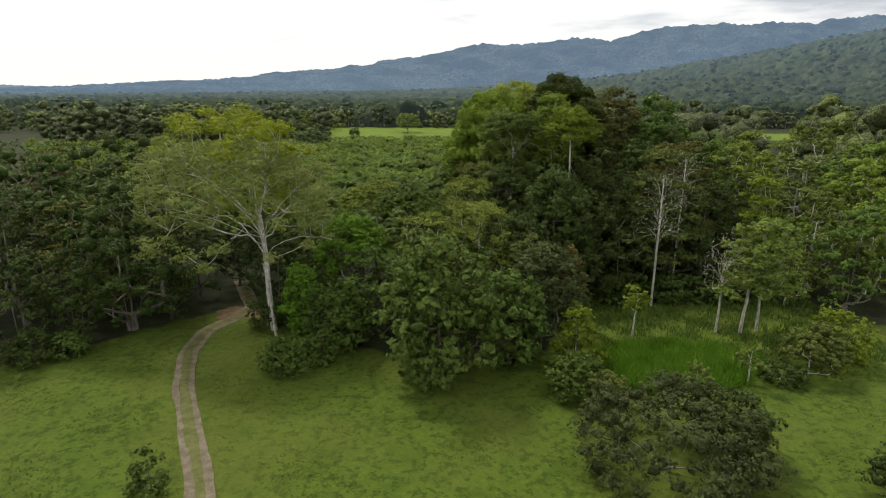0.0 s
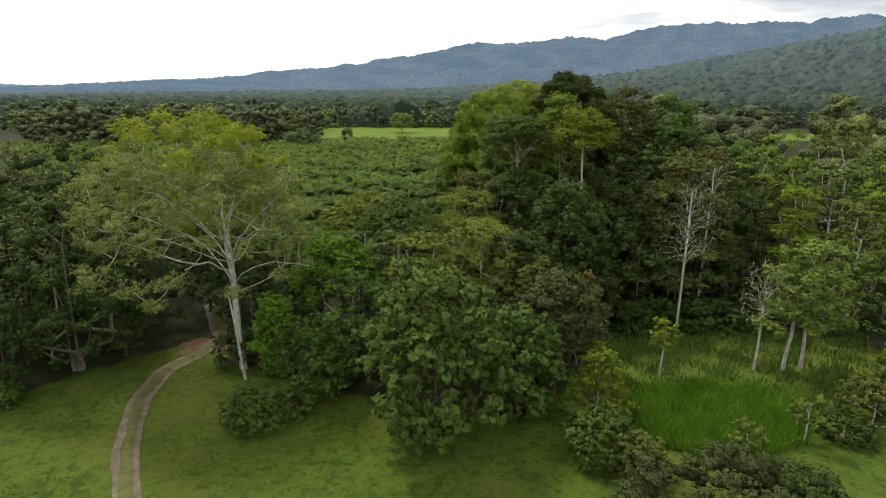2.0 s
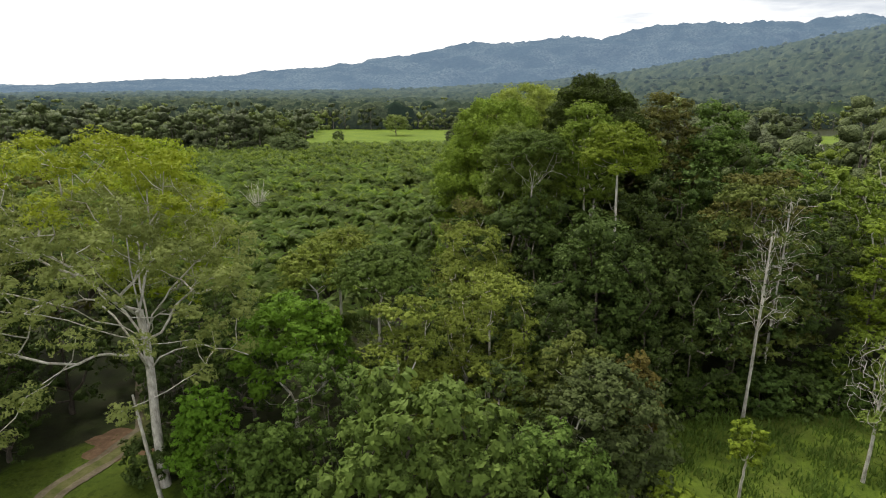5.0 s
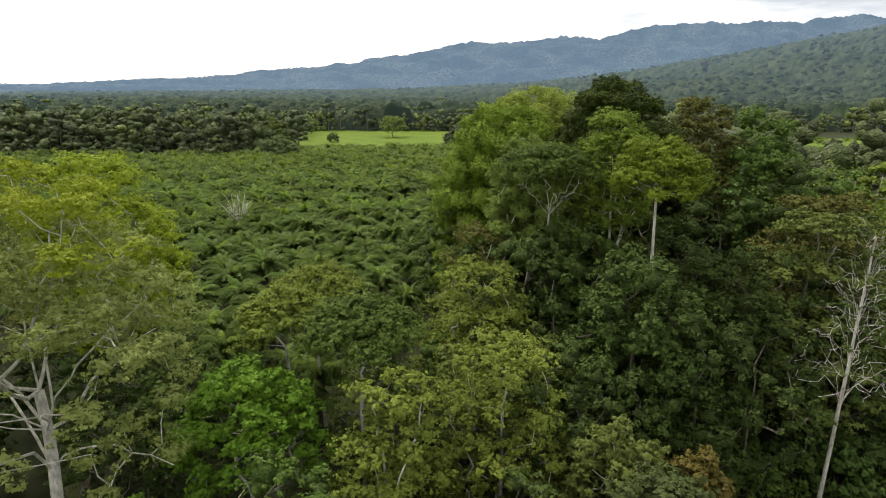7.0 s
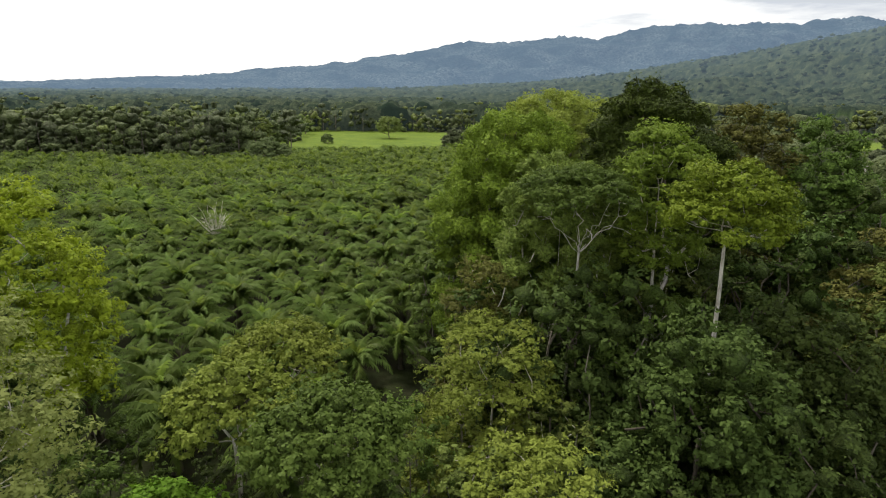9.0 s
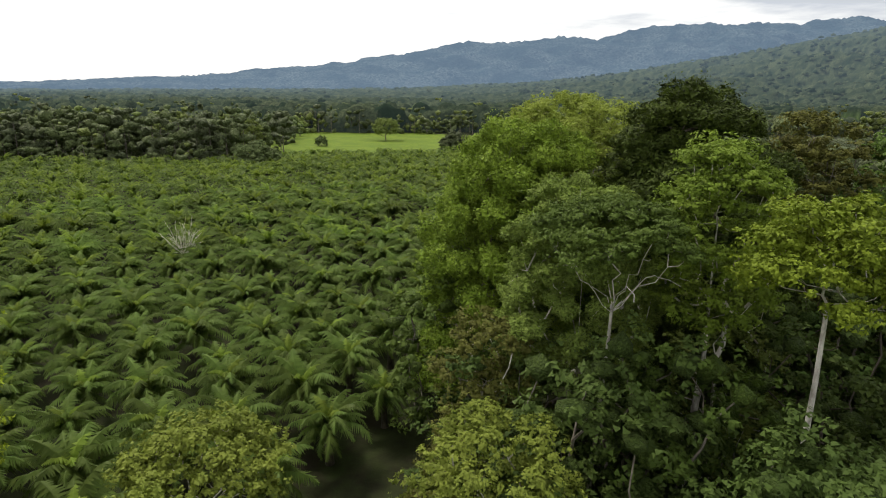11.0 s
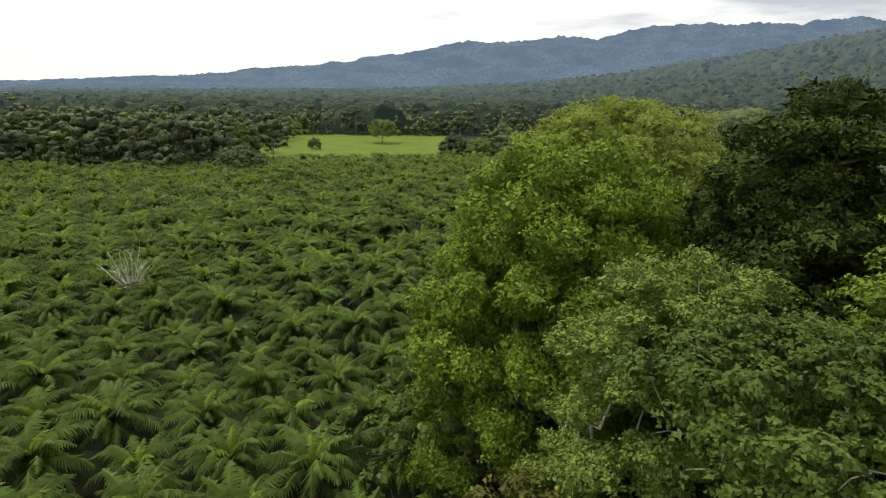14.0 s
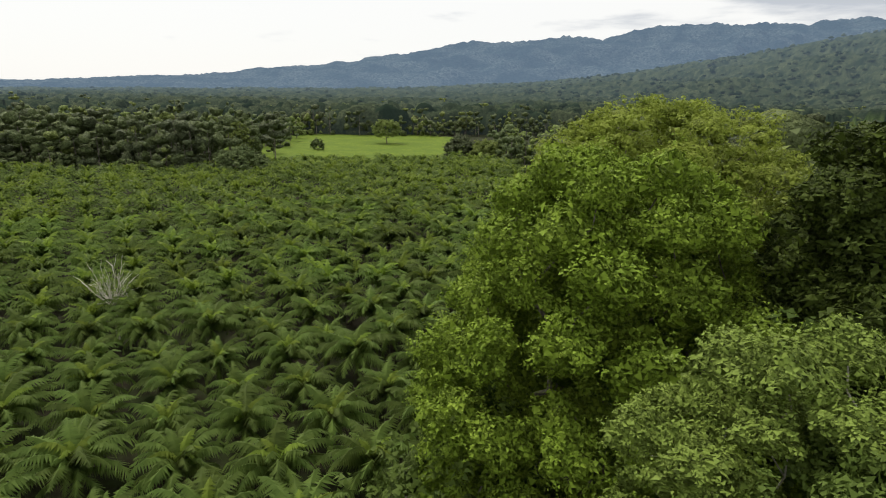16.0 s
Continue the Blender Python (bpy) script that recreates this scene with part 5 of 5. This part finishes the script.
# ---------- bushes and young growth ----------
BUSHES = [
    ("bush", "large dense grey-green bush in the pasture", LEAF_GREY, BARK_GREY, 1, 19.9, 40.0, 7.8, 8.7, 0.3, 150, 95, 1.35, 0.36, "dome"),
    ("bush", "dark rounded bush beside the large one", LEAF_DARK, BARK_GREY, 2, 26.2, 42.5, 6.8, 4.0, 0.3, 70, 85, 1.1, 0.36, "dome"),
    ("bush", "dark bush at the pasture's side", LEAF_DARK, BARK_GREY, 3, 38.0, 35.5, 5.0, 4.0, 0.3, 60, 80, 1.1, 0.36, "dome"),
    ("bush", "leafy mid-green bush at the wood's edge", LEAF_MID, BARK_GREY, 4, 14.6, 53.5, 4.6, 3.6, 0.2, 60, 80, 1.0, 0.40, "dome"),
    ("bush", "leafy bush at the wood's edge", LEAF_OLIVE, BARK_GREY, 5, 17.5, 51.2, 3.4, 2.4, 0.2, 36, 75, 0.9, 0.38, "dome"),
    ("bush", "dark green bush in the pasture before the pale stems", LEAF_MID, BARK_GREY, 6, -18.6, 58, 4.6, 3.2, 0.2, 56, 80, 1.0, 0.36, "dome"),
    ("bush", "thin upright bush by the pale stems", LEAF_MID, BARK_GREY, 7, -15.0, 60.5, 4.2, 2.2, 0.2, 26, 60, 0.9, 0.36, "column"),
    ("bush", "young branching bush alone in the pasture", LEAF_MID, BARK_GREY, 8, -24.0, 36.5, 4.4, 2.0, 0.8, 22, 60, 0.75, 0.36, "tiers"),
    ("bush", "shrubby olive thicket at the bank", LEAF_OLIVE, BARK_PALE, 9, 43.0, 57.5, 6.8, 3.8, 0.3, 56, 75, 1.2, 0.38, "dome"),
    ("bush", "shrubby light green thicket at the bank", LEAF_YELLOW, BARK_PALE, 10, 48.0, 60.5, 7.4, 4.0, 0.3, 56, 70, 1.2, 0.38, "dome"),
    ("bush", "low dark thicket at the bank", LEAF_DARK, BARK_PALE, 11, 38.8, 55.8, 2.8, 2.8, 0.2, 40, 70, 0.9, 0.36, "dome"),
    ("sapling", "tiered young tree of the glade", LEAF_YELLOW, BARK_PALE, 12, 25.4, 67.6, 8.0, 2.0, 5.0, 12, 60, 0.95, 0.5, "tiers"),
    ("sapling", "thin young tree in the tall grass", LEAF_PALE, BARK_PALE, 13, 34.4, 54.8, 5.4, 1.8, 3.0, 12, 55, 0.8, 0.4, "tiers"),
    ("sapling", "young light tree in the tall grass", LEAF_PALE, BARK_PALE, 14, 27.5, 52.5, 4.4, 1.9, 2.2, 14, 60, 0.8, 0.4, "tiers"),
    ("bush", "dark shrubs under the wood's edge", LEAF_DARK, BARK_GREY, 15, -50.0, 60.0, 4.0, 3.4, 0.2, 50, 75, 1.0, 0.36, "dome"),
    ("bush", "mid-green shrubs under the wood's edge", LEAF_MID, BARK_GREY, 16, -46.4, 61.2, 3.2, 2.6, 0.2, 36, 75, 0.9, 0.36, "dome"),
    ("bush", "dark shrubs beside the track's end", LEAF_DARK, BARK_GREY, 17, -25.0, 71.5, 4.6, 3.0, 0.2, 44, 75, 1.0, 0.36, "dome"),
]
for name, label, leaves, bark, seed, x, y, height, radius, base, clumps, per, clump_r, leaf, shape in BUSHES:
    stand(make_tree(name, label, leaves, bark, 300 + seed, height, radius, base, 0.07 + height * 0.006, int(clumps * 0.6), int(per * 2.3), clump_r * 1.2, leaf * 0.56, shape=shape, flat=0.75, fine_mass=1, fork=0.3 if base < 1 else base * 0.8, category="bush" if name == "bush" else "tree"), x, y)

# low shrubs under the trees behind the glade
SHRUBS = [make_tree("shrub", "low leafy shrub under the trees of the glade", leaves, BARK_GREY, 340 + k, 3.2, 2.6, 0.2, 0.06, 14, 80, 1.2, 0.28, flat=0.75, fork=0.4, category="bush")
          for k, leaves in enumerate((LEAF_MID, LEAF_DEEP))]
shrub_rng = np.random.default_rng(88)
for k in range(26):
    x, y = 21 + (k % 13) * 2.7 + shrub_rng.normal(0, 0.8), 82.5 + (k // 13) * 3.6 + shrub_rng.normal(0, 0.9)
    turn, size = shrub_rng.uniform(0, 360), shrub_rng.uniform(0.7, 1.35)
    if k < 2:
        stand(SHRUBS[k], x, y, 0, turn, size)
    else:
        again(SHRUBS[k % 2], x, y, turn, size)


# trees standing in the palms and the hay field
def make_twig_fan(x, y):
    """A bleached tree whose bare limbs fan out and up from one low fork, with a few last leaves."""
    rng = np.random.default_rng(401)
    root = tagged(new("bare_tree"), "bleached half-dead tree with a fan of bare twigs among the palms", "tree")
    stem, twigs, tips = Tubes(), Tubes(), []
    stem.tube([(0, 0, -0.3), (0.1, 0, 3), (0, 0.1, 5.8)], (0.34, 0.26, 0.2), 7)
    for k in range(15):
        turn, spread = k * 2.4 + rng.uniform(-0.3, 0.3), rng.uniform(0.25, 0.95)
        out = np.array((math.cos(turn) * spread, math.sin(turn) * spread, 1.0))
        out /= np.linalg.norm(out)
        length = rng.uniform(4.8, 6.8) * (1.08 - 0.25 * spread)
        line = np.array([(0, 0, 5.6) + out * length * u + np.array((0, 0, 0.5)) * u * u + rng.normal(0, 0.1, 3) * (u > 0) for u in np.linspace(0, 1, 6)])
        twigs.tube(line, np.linspace(0.12, 0.035, 6), 4)
        for s in range(8):
            start = line[1 + s % 4] + (line[2 + s % 4] - line[1 + s % 4]) * rng.uniform(0, 1)
            way = out + rng.normal(0, 0.5, 3)
            way /= np.linalg.norm(way)
            end = start + way * rng.uniform(1.0, 2.4)
            twigs.tube([start, (start + end) / 2 + rng.normal(0, 0.08, 3), end], (0.05, 0.035, 0.02), 3)
            tips.append(end)
    part("trunk", stem.mesh("trunk", BARK_DEAD), root)
    part("branchwork", twigs.mesh("branchwork", BARK_DEAD), root)
    tips = np.repeat(np.array(tips)[rng.uniform(0, 1, len(tips)) < 0.6], 16, axis=0)
    tips = tips + rng.normal(0, 0.4, tips.shape)
    v, f = leaf_sprays(rng, tips, unit(tips - (0, 0, 6)), 0.34)
    part("crown", mesh_of("crown", v, f, LEAF_PALE), root)
    stand(root, x, y, 0, 0, 0.88)


make_twig_fan(-44.2, 167.5)
stand(make_tree("field_tree", "round pale green tree alone in the field", LEAF_FAR_LIGHT, BARK_GREY, 402, 17, 10.5, 4.5, 0.4, 64, 200, 2.9, 0.42, flat=0.7, core=0.6), -31, 488)
stand(make_tree("field_bush", "dark bush in the hay field", LEAF_FAR, BARK_GREY, 403, 7, 4.5, 0.5, 0.2, 40, 70, 1.5, 0.7), -69, 440)
stand(make_tree("umbrella_tree", "low wide flat-crowned dark tree at the palms' end", LEAF_FAR, BARK_GREY, 404, 14, 11, 5, 0.4, 80, 170, 2.2, 0.6, shape="umbrella", flat=0.5), -72.5, 309)
stand(make_tree("field_tree", "dark rounded tree at the field's end", LEAF_FAR_BROWN, BARK_GREY, 405, 15, 8.5, 0.3, 0.4, 56, 170, 2.9, 0.45, shape="dome", core=0.8), 14, 372)
stand(make_tree("field_tree", "light rounded tree at the field's end", LEAF_FAR_LIGHT, BARK_GREY, 406, 14, 9, 0.3, 0.4, 56, 170, 2.9, 0.45, shape="dome", core=0.8), 26, 366)
stand(make_tree("field_tree", "slender light tree at the wood's corner", LEAF_FAR_LIGHT, BARK_GREY, 407, 21, 6, 6, 0.3, 60, 80, 2.0, 0.7, shape="column"), -84, 345)

# thin pale stems before the great tree


def make_stem(name, label, x, y, points, radius, bark):
    root = tagged(new(name), label, "tree")
    t = Tubes()
    for line, r in points:
        line = np.array(line, float)
        u = np.linspace(0, 1, 9)
        k = np.linspace(0, 1, len(line))
        p = np.column_stack([np.interp(u, k, line[:, c]) for c in range(3)])
        t.tube(p, np.linspace(r, r * 0.4, 9), 6)
    part("trunk", t.mesh("trunk", bark), root)
    stand(root, x, y)


make_stem("leafless_tree", "thin white leafless stem leaning at the wood's edge", -22.6, 67.5, [([(0, 0, -0.2), (-0.2, -0.5, 4), (-0.4, -0.8, 8), (-0.9, -0.4, 10.6)], 0.2)], 0.12, BARK_PALE)
make_stem("leafless_tree", "forked white leafless stem", -17.4, 69.0, [([(0, 0, -0.2), (-0.4, 0, 2.5), (-1.5, 0, 5), (-2.4, 0.2, 8)], 0.16), ([(-1.5, 0, 5), (-0.8, 0.1, 6.2), (-0.2, 0.2, 8.2)], 0.09), ([(-2.0, 0.1, 6.6), (-3.2, 0.1, 8.4)], 0.07)], 0.14, BARK_PALE)

# ---------- grass ----------


def blades(name, label, count, place, low, high, width, mat, seed, droop=0.35):
    rng = np.random.default_rng(seed)
    xy = place(rng, count)
    count = len(xy)
    z = relief(xy[:, 0], xy[:, 1])
    h = rng.uniform(low, high, count)
    a = rng.uniform(0, 6.28, count)
    side = np.column_stack([np.cos(a), np.sin(a), 0 * a]) * width
    lean = rng.normal(0, droop, (count, 2)) * h[:, None]
    foot = np.column_stack([xy, z])
    tip = foot + np.column_stack([lean, h])
    middle = foot + np.column_stack([lean * 0.35, h * 0.6])
    v = np.stack([foot - side, foot + side, middle + side * 0.7, tip, middle - side * 0.7], 1).reshape(-1, 3)
    k = np.arange(count)[:, None] * 5
    faces = [k + np.array((0, 1, 2, 4)), k + np.array((4, 2, 3))]
    tagged(new(name, mesh_of(name, v, faces, mat)), label, "grass", kind="stuff")


def tall_patch(rng, n):
    xy = np.column_stack([rng.uniform(18, 42, n * 3), rng.uniform(52, 70, n * 3)])
    inside = ((xy[:, 0] - 28.5) / 10.5) ** 2 + ((xy[:, 1] - 59.5 - 0.05 * (xy[:, 0] - 28)) / 6.5) ** 2 < 1 + 0.25 * np.sin(xy[:, 0]) * np.cos(xy[:, 1] * 0.9)
    return xy[inside][:n]


def pasture_tufts(rng, n):
    xy = np.column_stack([rng.uniform(-62, 60, n * 2), rng.uniform(30, 78, n * 2)])
    patch = np.sin(xy[:, 0] * 0.5 + 1.3 * np.sin(xy[:, 1] * 0.35)) + np.sin(xy[:, 1] * 0.6 + xy[:, 0] * 0.23) + rng.normal(0, 0.5, n * 2)
    u = np.linspace(0, 1, 300)
    line = track_line(u)
    gap = np.abs(np.interp(xy[:, 1], line[:, 1], line[:, 0]) - xy[:, 0])
    return xy[(xy[:, 1] < wood_edge(xy[:, 0]) - 0.5) & (gap > 1.7) & (patch > 0.3)][:n]


def glade_weeds(rng, n):
    xy = np.column_stack([rng.uniform(20, 58, n * 2), rng.uniform(60, 84, n * 2)])
    return xy[np.sin(xy[:, 0] * 0.9) * np.sin(xy[:, 1] * 0.8) + rng.normal(0, 0.6, n * 2) > 0][:n]


blades("tall_grass", "bright green patch of tall grass in the wet glade", 9000, tall_patch, 0.7, 1.7, 0.05, GRASS_TALL, 61)
blades("pasture_grass", "short grass tufts of the grazed pasture", 20000, pasture_tufts, 0.05, 0.14, 0.07, GRASS_SHORT, 62, 1.6)
blades("glade_weeds", "weeds and low growth on the glade floor", 9000, glade_weeds, 0.3, 0.9, 0.07, LEAF_MID, 63)
